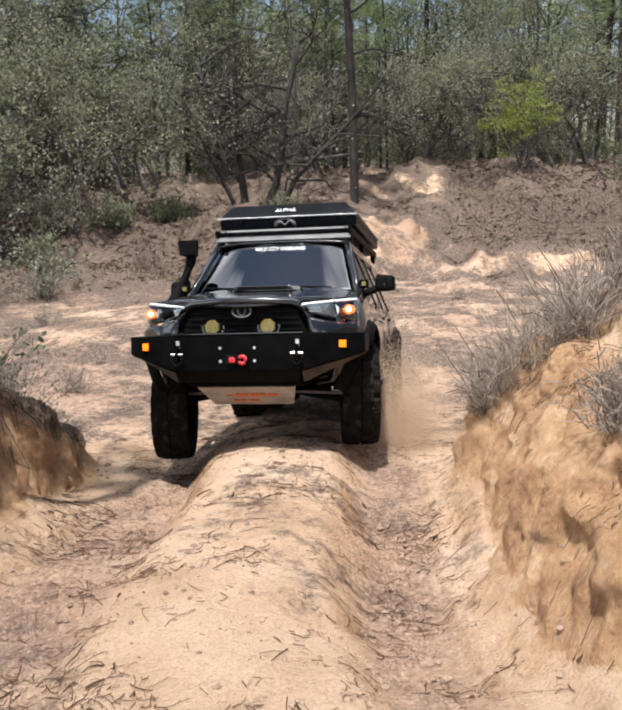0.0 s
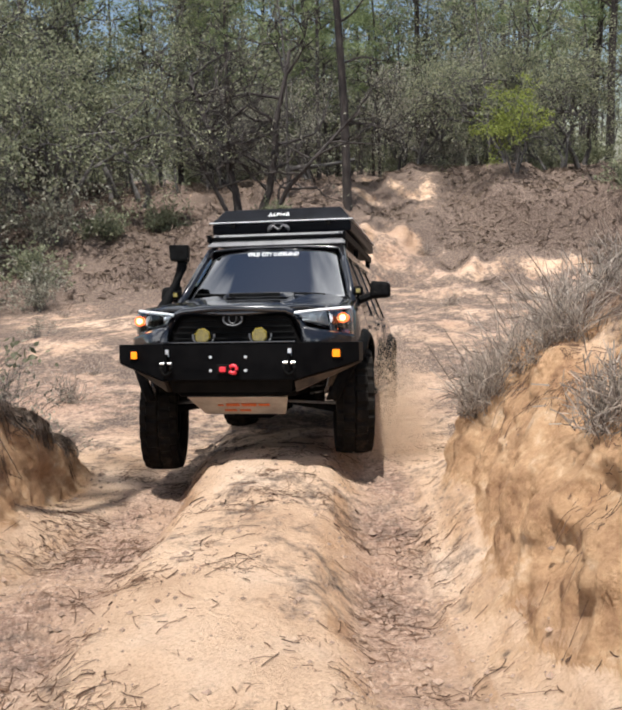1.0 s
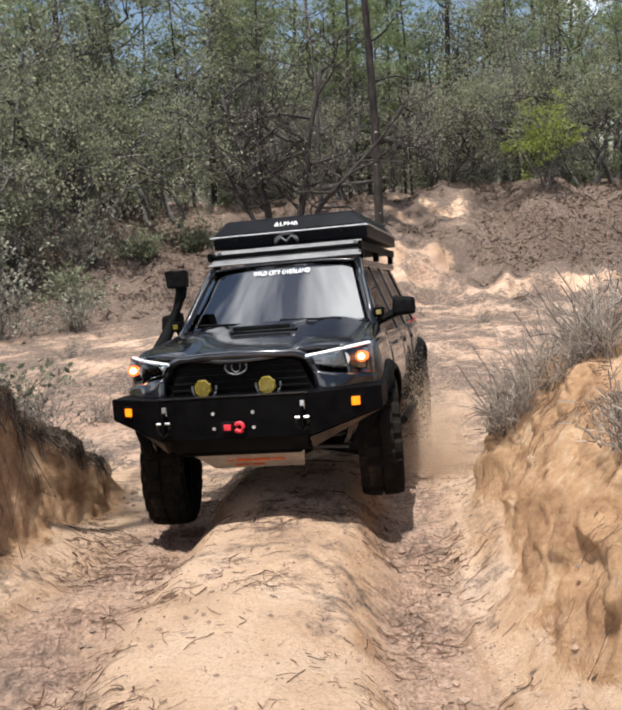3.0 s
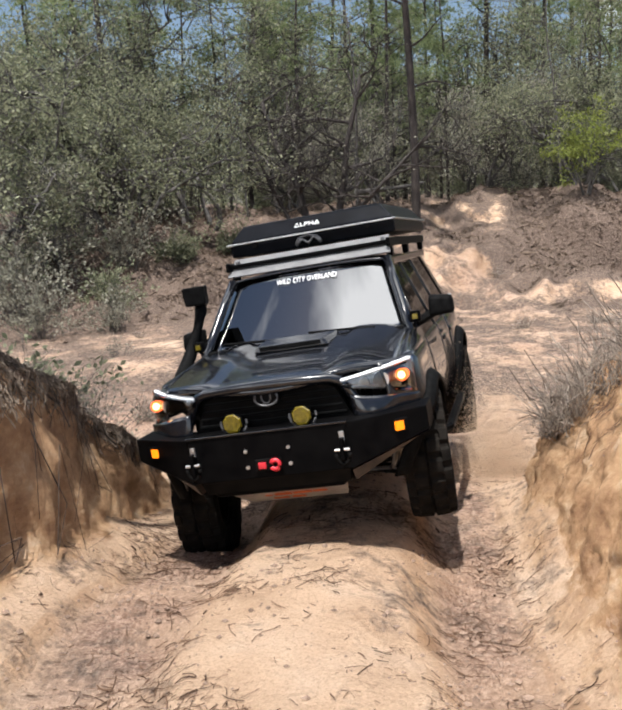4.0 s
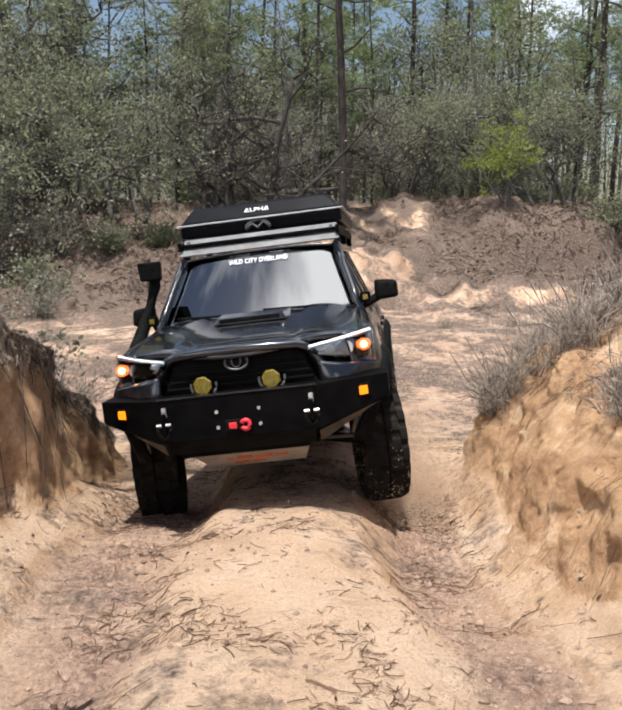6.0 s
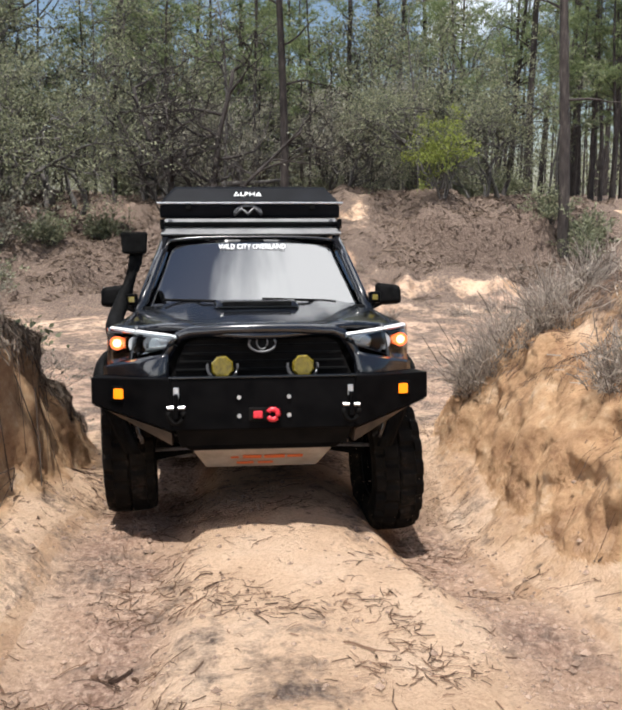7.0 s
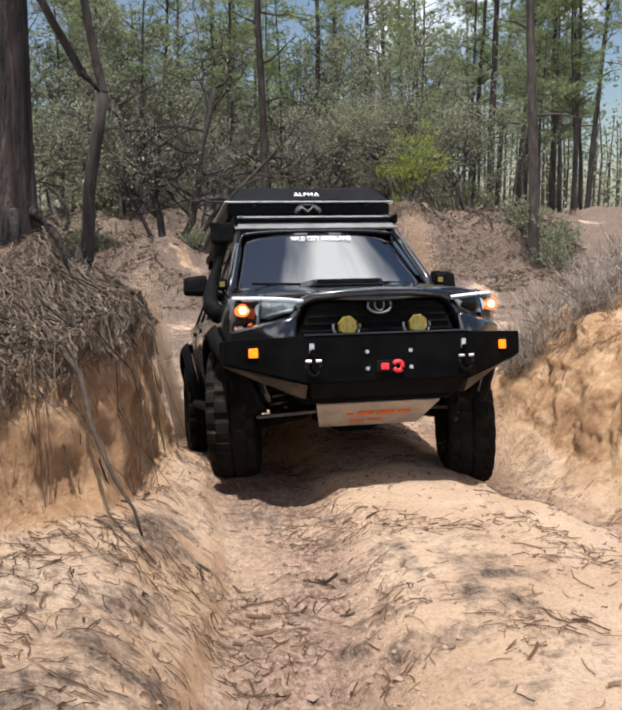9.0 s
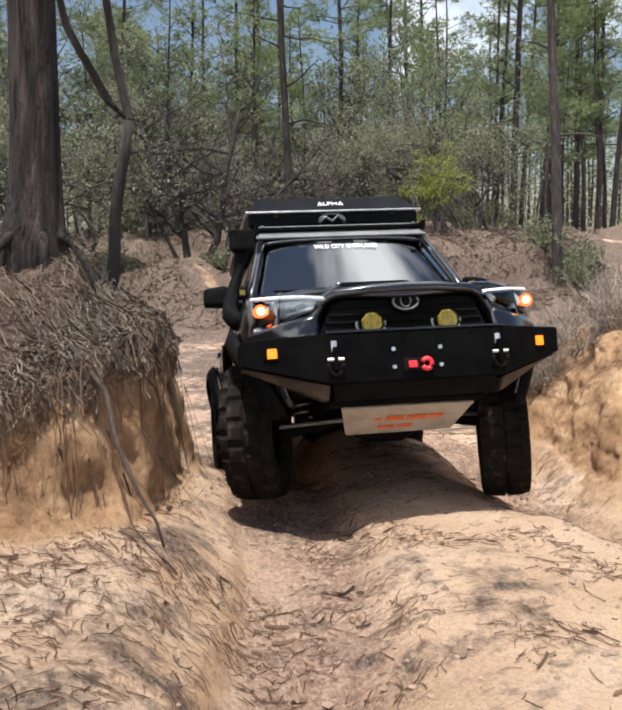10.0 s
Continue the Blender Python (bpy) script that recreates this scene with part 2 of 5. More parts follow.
def ground(x, y):
    x, y = np.asarray(x, float), np.asarray(y, float)
    mid = along(y, (-4, 0.2), (0, 0.18), (1.7, 0.13), (3, 0.1), (4, 0.0), (5, -0.08), (6.8, -0.13), (8, -0.45), (10.5, -0.92), (14, -0.95))
    lrut = along(y, (-4, 0.08), (0, 0.0), (1.7, -0.09), (2.5, -0.06), (4.4, -0.14), (5.9, -0.44), (7.2, -0.62), (8.5, -0.72), (10.5, -0.93), (14, -0.95))
    rrut = along(y, (-4, 0.12), (1, 0.1), (2.4, 0.02), (3.6, -0.2), (4.6, -0.44), (5.2, -0.42), (7, -0.46), (8.5, -0.66), (10.5, -0.93), (14, -0.95))
    lc, rc = rut_lines(y)
    # from the left rut over the ridge into the right rut
    soft = 0.06 * vnoise(x, y, 0.33, 9)
    z = np.where(x < -0.4, lrut + (mid - lrut) * (0.8 * sm(0.18, 0.50, x - lc + soft) + 0.2 * sm(0.4, 0.9, x - lc)), mid + (rrut - mid) * (0.25 * sm(-0.75, -0.3, x - rc) + 0.75 * sm(-0.46, -0.10, x - rc + soft)))
    le, re = left_cut(y), right_cut(y)
    # the sandy shoulders that lean on the banks
    z = z + (0.05 * sm(-0.30, -0.42, x - lc) + 0.27 * sm(-1.55, -2.2, x) + 0.3 * sm(-2.1, -3.4, x)) * sm(7.2, 5.2, y) + (0.07 * sm(0.2, 0.3, x - rc) + 0.22 * sm(0.28, 0.62, x - rc)) * sm(8.0, 6.0, y)
    z = z + 0.16 * sm(-1.6, -2.3, x) * sm(3.2, 2.2, y)
    lt, rt = left_top(y), right_top(y)
    lt = lt + sm(-2.6, -4.5, x) * 0.25 * sm(6.5, 4.5, y)
    z = z + (np.maximum(lt, z) - z) * (0.74 * sm(0.02, -0.16, x - le) + 0.26 * sm(-0.12, -0.7, x - le))
    slope = sm(-0.02, 0.24, x - re) * 0.40 + sm(0.2, 0.55, x - re) * 0.28 + sm(0.5, 1.3, x - re) * 0.32
    z = z + (np.maximum(rt, z) - z) * slope
    # mounds and banks round the clearing, the track that climbs between them, the forest floor
    far = sm(30, 36, y + 2.0 * vnoise(x, y, 7, 11))
    mound = sm(20.5, 26.5, y + 1.4 * vnoise(x, y, 3.1, 12)) * sm(0.3, -2.6, x + 0.5 * vnoise(x, y, 2.0, 13) - 0.1 * (y - 24)) * (0.72 + 0.28 * vnoise(x, y, 2.6, 14))
    bank = sm(25.6, 27.2, y + 1.3 * vnoise(x, y, 2.4, 15) + 0.5 * vnoise(x, y, 0.9, 44)) * sm(3.2, 5.6, x + 0.5 * vnoise(x, y, 2.0, 16)) * sm(11.0, 8.5, x)
    track = sm(22, 33, y)
    rise = np.maximum(np.maximum(mound, bank), np.maximum(track, far))
    z = z + 2.75 * rise * sm(19, 22, y) * (0.94 + 0.12 * vnoise(x, y, 1.7, 18))
    z = z + sm(20, 23, y) * sm(40, 34, y) * (0.16 * vnoise(x, y, 1.1, 19) + 0.12 * vnoise(x, y, 0.55, 20) + 0.22 * vnoise(x, y, 2.7, 27) + 0.30 * (0.5 - np.abs(vnoise(x, y, 0.9, 41))) + 0.07 * vnoise(x, y, 0.3, 42))
    z = z - 0.9 * np.exp(-((x + 4.2) / 1.1) ** 2 - ((y - 24.0) / 1.0) ** 2) - 0.9 * np.exp(-((x - 5.9) / 1.7) ** 2 - ((y - 26.4) / 0.9) ** 2)
    side = sm(7.0, 13.0, np.abs(x + 0.5)) * sm(-2, 12, y) * sm(24, 14, y)
    z = z + side * 1.2 * sm(0, -1, x)
    z = z + sm(36, 60, y) * 0.3 * vnoise(x, y, 14, 17)
    # clods, scuffs and the small unevenness of driven sand
    near = sm(40, 12, y)
    z = z + near * (0.035 * vnoise(x, y, 0.6, 21) + 0.018 * vnoise(x, y, 0.21, 22) + 0.009 * vnoise(x, y, 0.09, 23))
    above = np.clip(sm(-0.15, -0.5, x - le) + sm(0.2, 0.5, x - re), 0, 1) * sm(8.5, 7, y)
    z = z + above * (0.07 * vnoise(x, y, 0.3, 24) + 0.05 * vnoise(x, y, 0.13, 28) + 0.10 * (0.4 - np.abs(vnoise(x, y, 0.4, 43))))
    # the tread marks in the two ruts
    for c in (lc, rc):
        tread = np.exp(-((x - c) / 0.20) ** 4) * sm(8, 6.5, y)
        z = z + tread * 0.022 * np.sin(y * 2 * math.pi / 0.15 + 14.0 * np.abs(x - c)) * (0.6 + 0.6 * vnoise(x, y, 0.4, 25))
    z = z + sm(11, 15, y) * sm(26, 22, y) * 0.07 * vnoise(x * 0.5, y, 0.9, 26)
    return z


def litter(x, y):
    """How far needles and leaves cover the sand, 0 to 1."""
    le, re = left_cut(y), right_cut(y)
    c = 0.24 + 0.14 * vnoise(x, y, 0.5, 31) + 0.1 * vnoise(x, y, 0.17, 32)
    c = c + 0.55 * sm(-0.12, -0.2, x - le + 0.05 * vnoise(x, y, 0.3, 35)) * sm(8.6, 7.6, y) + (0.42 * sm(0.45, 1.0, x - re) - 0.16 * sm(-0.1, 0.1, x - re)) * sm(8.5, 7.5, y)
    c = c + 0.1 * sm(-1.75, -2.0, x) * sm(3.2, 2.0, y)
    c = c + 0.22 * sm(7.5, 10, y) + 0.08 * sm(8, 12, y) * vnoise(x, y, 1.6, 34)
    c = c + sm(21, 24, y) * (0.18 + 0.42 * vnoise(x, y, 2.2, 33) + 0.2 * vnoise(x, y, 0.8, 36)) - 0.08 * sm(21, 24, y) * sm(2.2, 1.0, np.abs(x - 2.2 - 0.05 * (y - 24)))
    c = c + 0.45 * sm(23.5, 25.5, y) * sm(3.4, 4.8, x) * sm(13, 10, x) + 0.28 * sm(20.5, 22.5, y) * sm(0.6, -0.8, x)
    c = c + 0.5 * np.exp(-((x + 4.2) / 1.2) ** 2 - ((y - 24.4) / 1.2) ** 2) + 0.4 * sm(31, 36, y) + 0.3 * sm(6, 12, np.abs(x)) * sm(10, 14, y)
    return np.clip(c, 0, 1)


def rut_dapple(x, y):
    """Where the wheels have churned the sand, and the clearing's grey tone with dappled shade painted in, 0 to 1."""
    lc, rc = rut_lines(y)
    r = np.exp(-((x - lc) / 0.33) ** 4) + np.exp(-((x - rc) / 0.25) ** 4)
    near = np.clip(r, 0, 1) * sm(9.0, 6.5, y) * (0.8 + 0.3 * vnoise(x, y, 0.3, 61))
    # pinkish grey sand of the clearing, with dappled shade put into its colour
    dapple = 0.55 + 0.35 * vnoise(x * 0.45 + 0.2 * y, y, 0.8, 62) + 0.2 * vnoise(x, y, 2.5, 63)
    return np.clip(near + sm(8.0, 11, y) * sm(34, 26, y) * np.clip(dapple, 0, 0.9), 0, 1)


def axis(lo, hi, step, end_lo, end_hi, grow=1.09, grow_low=None):
    out = list(np.arange(lo, hi, step))
    s, v = step, hi
    while v < end_hi:
        out.append(v)
        s *= grow
        v += s
    s, v = step, lo
    low = []
    while v > end_lo:
        s *= grow_low or grow
        v -= s
        low.append(v)
    return np.array(low[::-1] + out)


def crag(x, y, z):
    """How far a steep face stands out or is eaten away, sideways."""
    cell = np.abs(vnoise(y + 0.3 * z, z, 0.30, 71))
    return 0.10 * vnoise(y, z, 0.45, 72) + 0.08 * (0.35 - cell) + 0.035 * vnoise(y, z * 1.4, 0.14, 73) + 0.028 * vnoise(y, z, 0.075, 74) + 0.012 * vnoise(y + x, z, 0.035, 76)


def build_ground():
    fine_l, fine_r = np.arange(-2.62, -1.86, 0.013), np.arange(0.92, 1.78, 0.013)
    mid_x = np.arange(-1.86, 0.92, 0.033)
    out_l, out_r = axis(-3.0, -2.62, 0.03, -420, -2.62, 1.045), axis(1.78, 3.0, 0.033, 1.78, 420, 1.045)
    xs = np.unique(np.round(np.concatenate([out_l[out_l < -2.621], fine_l, mid_x, fine_r, out_r[out_r > 1.779]]), 4))
    ys = axis(-1.0, 9.0, 0.032, -300, 620, 1.009, 1.12)
    gx, gy = np.meshgrid(xs, ys)
    gz = ground(gx, gy)
    le, re = left_cut(gy), right_cut(gy)
    face_l = sm(0.16, 0.0, gx - le) * sm(-0.45, -0.25, gx - le) * sm(8.4, 7.4, gy) * sm(1.2, 2.2, gy)
    face_r = sm(-0.10, 0.10, gx - re) * sm(0.95, 0.55, gx - re) * sm(8.6, 7.6, gy) * sm(0.5, 1.5, gy)
    gx0, gy0 = gx, gy
    push = crag(gx, gy, gz)
    gx = gx + face_l * push * 0.7 - face_r * push * 0.9
    gy = gy - (face_l + face_r) * 0.05 * vnoise(gx0, gz, 0.2, 75)
    nx, ny = len(xs), len(ys)
    i = np.arange((ny - 1) * (nx - 1))
    r, c = i // (nx - 1), i % (nx - 1)
    a = r * nx + c
    faces = np.stack([a, a + 1, a + nx + 1, a + nx], 1)
    me = bpy.data.meshes.new("ground")
    me.vertices.add(nx * ny)
    me.vertices.foreach_set("co", np.stack([gx, gy, gz], -1).ravel())
    me.loops.add(len(faces) * 4)
    me.loops.foreach_set("vertex_index", faces.ravel())
    me.polygons.add(len(faces))
    me.polygons.foreach_set("loop_start", np.arange(len(faces)) * 4)
    me.polygons.foreach_set("use_smooth", np.ones(len(faces), bool))
    me.update(calc_edges=True)
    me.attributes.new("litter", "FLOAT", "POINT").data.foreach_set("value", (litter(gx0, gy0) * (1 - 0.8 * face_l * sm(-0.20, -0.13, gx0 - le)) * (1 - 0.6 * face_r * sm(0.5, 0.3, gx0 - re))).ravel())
    me.attributes.new("rut_dapple", "FLOAT", "POINT").data.foreach_set("value", rut_dapple(gx0, gy0).ravel())
    me.attributes.new("cut", "FLOAT", "POINT").data.foreach_set("value", np.clip(face_r + face_l, 0, 1).ravel())
    me.materials.append(M_GROUND)
    return tagged(new("ground", me), "pale rutted sand with orange clay banks and pine litter", "ground", kind="structure")


build_ground()


def gz(x, y):
    return float(ground(x, y))


# ---- the off-road vehicle: local x across, y towards its rear, z up from the tyres' soles, front axle at y = 0 ----
M_PAINT = surface("dusty_black_paint", [(0.35, (0.003, 0.0035, 0.005)), (0.7, (0.010, 0.011, 0.015))], 3.0, 0.22, 0.0, 0.8, bump=0.02, bump_scale=90, distance=0.002)
M_MATTE = surface("matte_black_powder_coat", [(0.3, (0.0015, 0.0015, 0.0018)), (0.7, (0.005, 0.0048, 0.005))], 8, 0.45, 0.0, bump=0.15, bump_scale=140, distance=0.002)
M_PLASTIC = surface("black_plastic", [(0.3, (0.003, 0.003, 0.003)), (0.7, (0.010, 0.010, 0.010))], 20, 0.6, bump=0.1, bump_scale=220, distance=0.001)
M_RUBBER = surface("dusty_tyre_rubber", [(0.3, (0.005, 0.0045, 0.004)), (0.58, (0.014, 0.012, 0.010)), (0.80, (0.075, 0.055, 0.04))], 9, 0.9, bump=0.3, bump_scale=60, distance=0.004)
M_SILVER = surface("brushed_silver_metal", [(0.3, (0.45, 0.45, 0.46)), (0.7, (0.7, 0.7, 0.7))], 15, 0.35, 0.9, bump=0.05)
M_SKID = surface("scuffed_pale_skid_metal", [(0.3, (0.36, 0.31, 0.26)), (0.7, (0.62, 0.58, 0.52))], 7, 0.5, 0.35, bump=0.2)
M_CHASSIS = surface("dark_chassis_steel", [(0.3, (0.003, 0.003, 0.003)), (0.7, (0.009, 0.008, 0.0075))], 10, 0.7)
M_RED = surface("red_paint", [(0.3, (0.55, 0.02, 0.03)), (0.7, (0.7, 0.03, 0.05))], 20, 0.4)
M_ORANGE = surface("orange_print", [(0.3, (0.65, 0.13, 0.03)), (0.7, (0.75, 0.18, 0.05))], 20, 0.6)
M_WHITE = surface("white_vinyl_and_strip_glint", [(0.3, (0.75, 0.75, 0.75)), (0.7, (0.85, 0.85, 0.85))], 20, 0.5)
M_YELLOW = surface("yellow_lamp_lens", [(0.3, (0.08, 0.058, 0.003)), (0.7, (0.20, 0.15, 0.008))], 40, 0.25, 0.0, 0.6, bump=0.3, bump_scale=60)
M_GREYBADGE = surface("grey_badge", [(0.3, (0.10, 0.10, 0.105)), (0.7, (0.18, 0.18, 0.185))], 20, 0.4, 0.4)
M_FABRIC = surface("dark_seat_fabric", [(0.3, (0.012, 0.012, 0.013)), (0.7, (0.03, 0.03, 0.03))], 60, 0.9, bump=0.2)


for dull, spec in ((M_MATTE, 0.03), (M_PLASTIC, 0.03), (M_RUBBER, 0.08), (M_CHASSIS, 0.05), (M_PAINT, 0.35)):
    dull.node_tree.nodes["Principled BSDF"].inputs["Specular IOR Level"].default_value = spec


M_TENT = surface("satin_black_shell", [(0.35, (0.005, 0.0055, 0.007)), (0.7, (0.010, 0.011, 0.014))], 4, 0.32, bump=0.03, bump_scale=60, distance=0.002)
M_TENT.node_tree.nodes["Principled BSDF"].inputs["Specular IOR Level"].default_value = 0.04
# black steel with the tan light thrown up by the sand painted into it
M_BOUNCE_TAN = surface("steel_with_painted_bounce", [(0.35, (0.012, 0.010, 0.009)), (0.7, (0.09, 0.065, 0.048))], 5, 0.6, bump=0.1, bump_scale=80, distance=0.002)


def glow(name, colour, strength):
    m, n, l, b = material(name, 0.3)
    b.inputs["Base Color"].default_value = (*colour, 1)
    b.inputs["Emission Color"].default_value = (*colour, 1)
    b.inputs["Emission Strength"].default_value = strength
    b.inputs["Base Color"].default_value = (colour[0] * 0.2, colour[1] * 0.15, 0, 1)
    return m


def glass(name, tint, gloss=0.02, ior=3.4):
    """Tinted pane: what passes through is darkened, the sky glances off it."""
    m, n, l, b = material(name, gloss)
    tr = n.new("ShaderNodeBsdfTransparent")
    tr.inputs["Color"].default_value = (*tint, 1)
    gl = n.new("ShaderNodeBsdfGlossy")
    gl.inputs["Roughness"].default_value = gloss
    fr = n.new("ShaderNodeFresnel")
    fr.inputs["IOR"].default_value = ior
    mx = n.new("ShaderNodeMixShader")
    l.new(fr.outputs["Fac"], mx.inputs["Fac"])
    l.new(tr.outputs["BSDF"], mx.inputs[1])
    l.new(gl.outputs["BSDF"], mx.inputs[2])
    l.new(mx.outputs["Shader"], n["Material Output"].inputs["Surface"])
    return m


M_AMBER = glow("lit_amber_lamp", (1.0, 0.23, 0.006), 1.5)
M_SIGNAL = glow("lit_signal_lamp", (1.0, 0.16, 0.035), 1.6)
M_BULB = glow("lit_bulb", (1.0, 0.62, 0.30), 3.5)
M_SCREEN = glass("windscreen_glass", (0.10, 0.11, 0.12))
M_SIDEGLASS = glass("tinted_side_glass", (0.03, 0.03, 0.03))
M_LENS = glass("clear_lamp_lens", (0.85, 0.88, 0.9), ior=1.5)
M_LAMPBOWL = surface("lamp_reflector", [(0.3, (0.16, 0.17, 0.18)), (0.7, (0.34, 0.35, 0.37))], 14, 0.35, 0.3)


def box(bm, cx, cy, cz, sx, sy, sz, bevel=0.0, rot=None):
    """A block with that centre and those full sizes, added to bm."""
    m = Matrix.Translation((cx, cy, cz)) @ (rot or Matrix()) @ Matrix.Diagonal((sx, sy, sz, 1))
    vs = bmesh.ops.create_cube(bm, size=1, matrix=m)["verts"]
    if bevel:
        es = {e for v in vs for e in v.link_edges}
        bmesh.ops.bevel(bm, geom=list(es), offset=bevel, segments=2, affect="EDGES", profile=0.6)
    return bm


def one_box(*a, **k):
    return box(bmesh.new(), *a, **k)


def tube(bm, pts, radii, sides=8, cap=True):
    """A round bar along points."""
    pts = [Vector(p) for p in pts]
    radii = [radii] * len(pts) if isinstance(radii, (int, float)) else radii
    rings = []
    for i, p in enumerate(pts):
        d = (pts[min(i + 1, len(pts) - 1)] - pts[max(i - 1, 0)]).normalized()
        a = d.cross(Vector((0.31, 0.17, 0.93)) if abs(d.z) < 0.9 else Vector((1, 0, 0))).normalized()
        b = d.cross(a)
        rings.append([bm.verts.new(p + radii[i] * (math.cos(2 * math.pi * k / sides) * a + math.sin(2 * math.pi * k / sides) * b)) for k in range(sides)])
    for r, s in zip(rings, rings[1:]):
        for k in range(sides):
            bm.faces.new((r[k], r[(k + 1) % sides], s[(k + 1) % sides], s[k]))
    if cap:
        bm.faces.new(rings[0][::-1])
        bm.faces.new(rings[-1])
    return bm


def one_tube(*a, **k):
    return tube(bmesh.new(), *a, **k)


def skin(fn, nu, nv, thick=0.0):
    """A sheet fn(u, v), u and v from 0 to 1, made solid inwards when thick is given."""
    bm = bmesh.new()
    g = [[bm.verts.new(fn(i / nu, j / nv)) for j in range(nv + 1)] for i in range(nu + 1)]
    for i in range(nu):
        for j in range(nv):
            bm.faces.new((g[i][j], g[i + 1][j], g[i + 1][j + 1], g[i][j + 1]))
    bm.normal_update()
    if thick:
        bmesh.ops.solidify(bm, geom=bm.faces[:], thickness=thick)
    return bm


def prism(outline, y0, y1, bevel=0.0):
    """An (x, z) outline pushed from y0 to y1."""
    bm = bmesh.new()
    a = [bm.verts.new((x, y0, z)) for x, z in outline]
    b = [bm.verts.new((x, y1, z)) for x, z in outline]
    bm.faces.new(a)
    bm.faces.new(b[::-1])
    for i in range(len(a)):
        j = (i + 1) % len(a)
        bm.faces.new((a[j], a[i], b[i], b[j]))
    bmesh.ops.recalc_face_normals(bm, faces=bm.faces[:])
    if bevel:
        bmesh.ops.bevel(bm, geom=bm.edges[:], offset=bevel, segments=2, affect="EDGES", profile=0.6)
    return bm


def hexa(corners, bevel=0.0):
    """A block from its eight corners: four of the front, going round, then the four behind them."""
    bm = bmesh.new()
    v = [bm.verts.new(c) for c in corners]
    for f in ((0, 1, 2, 3), (7, 6, 5, 4), (0, 4, 5, 1), (1, 5, 6, 2), (2, 6, 7, 3), (3, 7, 4, 0)):
        bm.faces.new([v[i] for i in f])
    bmesh.ops.recalc_face_normals(bm, faces=bm.faces[:])
    if bevel:
        bmesh.ops.bevel(bm, geom=bm.edges[:], offset=bevel, segments=2, affect="EDGES", profile=0.6)
    return bm


def lettering(name, text, size, m, mat, parent, thick=0.002, wide=1.0):
    """Words in the built-in font as a solid mesh that faces -y before m is applied."""
    cu = bpy.data.curves.new(name, "FONT")
    cu.body, cu.size, cu.extrude, cu.align_x, cu.align_y, cu.resolution_u = text, size, thick, "CENTER", "CENTER", 2
    tmp = new("tmp", cu)
    me = bpy.data.meshes.new_from_object(tmp.evaluated_get(bpy.context.evaluated_depsgraph_get()))
    bpy.data.objects.remove(tmp)
    me.transform(m @ Matrix.Rotation(math.pi / 2, 4, "X") @ Matrix.Diagonal((wide, 1, 1, 1)))
    me.materials.clear()
    me.materials.append(mat)
    ob = new(name, me)
    ob.parent = parent
    return ob


AXLE, BASE, TRACK, RADIUS, TYRE_W = 0.44, 2.79, 0.82, 0.44, 0.31
BELT = 1.23


def side_x(y, z):
    """Half width of the lower body at a height: swollen over the arches, drawn in to the nose and tail."""
    flare = 0.035 * math.exp(-((y / 0.55) ** 4)) + 0.035 * math.exp(-(((y - BASE) / 0.55) ** 4))
    nose = 0.16 * float(sm(-0.28, -0.72, y)) + 0.05 * float(sm(3.2, 3.75, y))
    return 0.895 + flare - nose - 0.05 * ((z - 0.92) / 0.32) ** 2


def side_panel(s, y0, y1):
    """One flank, cut out round the wheels."""
    bm = bmesh.new()
    ny, nz = int((y1 - y0) / 0.045), 12
    grid = {}
    for i in range(ny + 1):
        for j in range(nz + 1):
            y, z = y0 + (y1 - y0) * i / ny, 0.56 + (BELT - 0.56) * j / nz
            for c in (0.0, BASE):
                d = math.hypot(y - c, z - AXLE - 0.02)
                if 0.46 < d < 0.56:
                    y, z = c + (y - c) * 0.56 / d, AXLE + 0.02 + (z - AXLE - 0.02) * 0.56 / d
            grid[i, j] = bm.verts.new((s * side_x(y, z), y, z))
    for i in range(ny):
        for j in range(nz):
            q = [grid[i, j], grid[i + 1, j], grid[i + 1, j + 1], grid[i, j + 1]]
            if all(math.hypot(v.co.y - c, v.co.z - AXLE - 0.02) > 0.545 for v in q for c in (0.0, BASE)):
                bm.faces.new(q if s > 0 else q[::-1])
    bmesh.ops.delete(bm, geom=[v for v in bm.verts if not v.link_faces], context="VERTS")
    bmesh.ops.solidify(bm, geom=bm.faces[:], thickness=0.02)
    return bm


def arch(s, c):
    """The flare round a wheel arch."""
    def fn(u, v):
        a = math.pi * (0.02 + 0.96 * u)
        r = 0.535 + 0.07 * v
        y, z = c - math.cos(a) * r, AXLE + 0.02 + math.sin(a) * r
        return (s * (side_x(y, min(z, 1.15)) + 0.055 - 0.05 * v * v), y, z)
    return skin(fn, 20, 3, 0.025)


def hood_z(x, y):
    t = (y + 0.80) / 1.16
    ax = abs(x) / 0.86
    return 1.195 + 0.185 * t ** 0.75 - 0.035 * ax ** 4 - 0.02 * ax ** 2 + 0.02 * float(sm(0.34, 0.42, abs(x)) * (1 - sm(0.5, 0.75, abs(x)))) - 0.008 * (1 - min(1, t / 0.12)) ** 2


def nose_y(x):
    """Where the hood's front edge lies: swept back to the lamps."""
    return -0.80 + 0.36 * (abs(x) / 0.86) ** 2.2


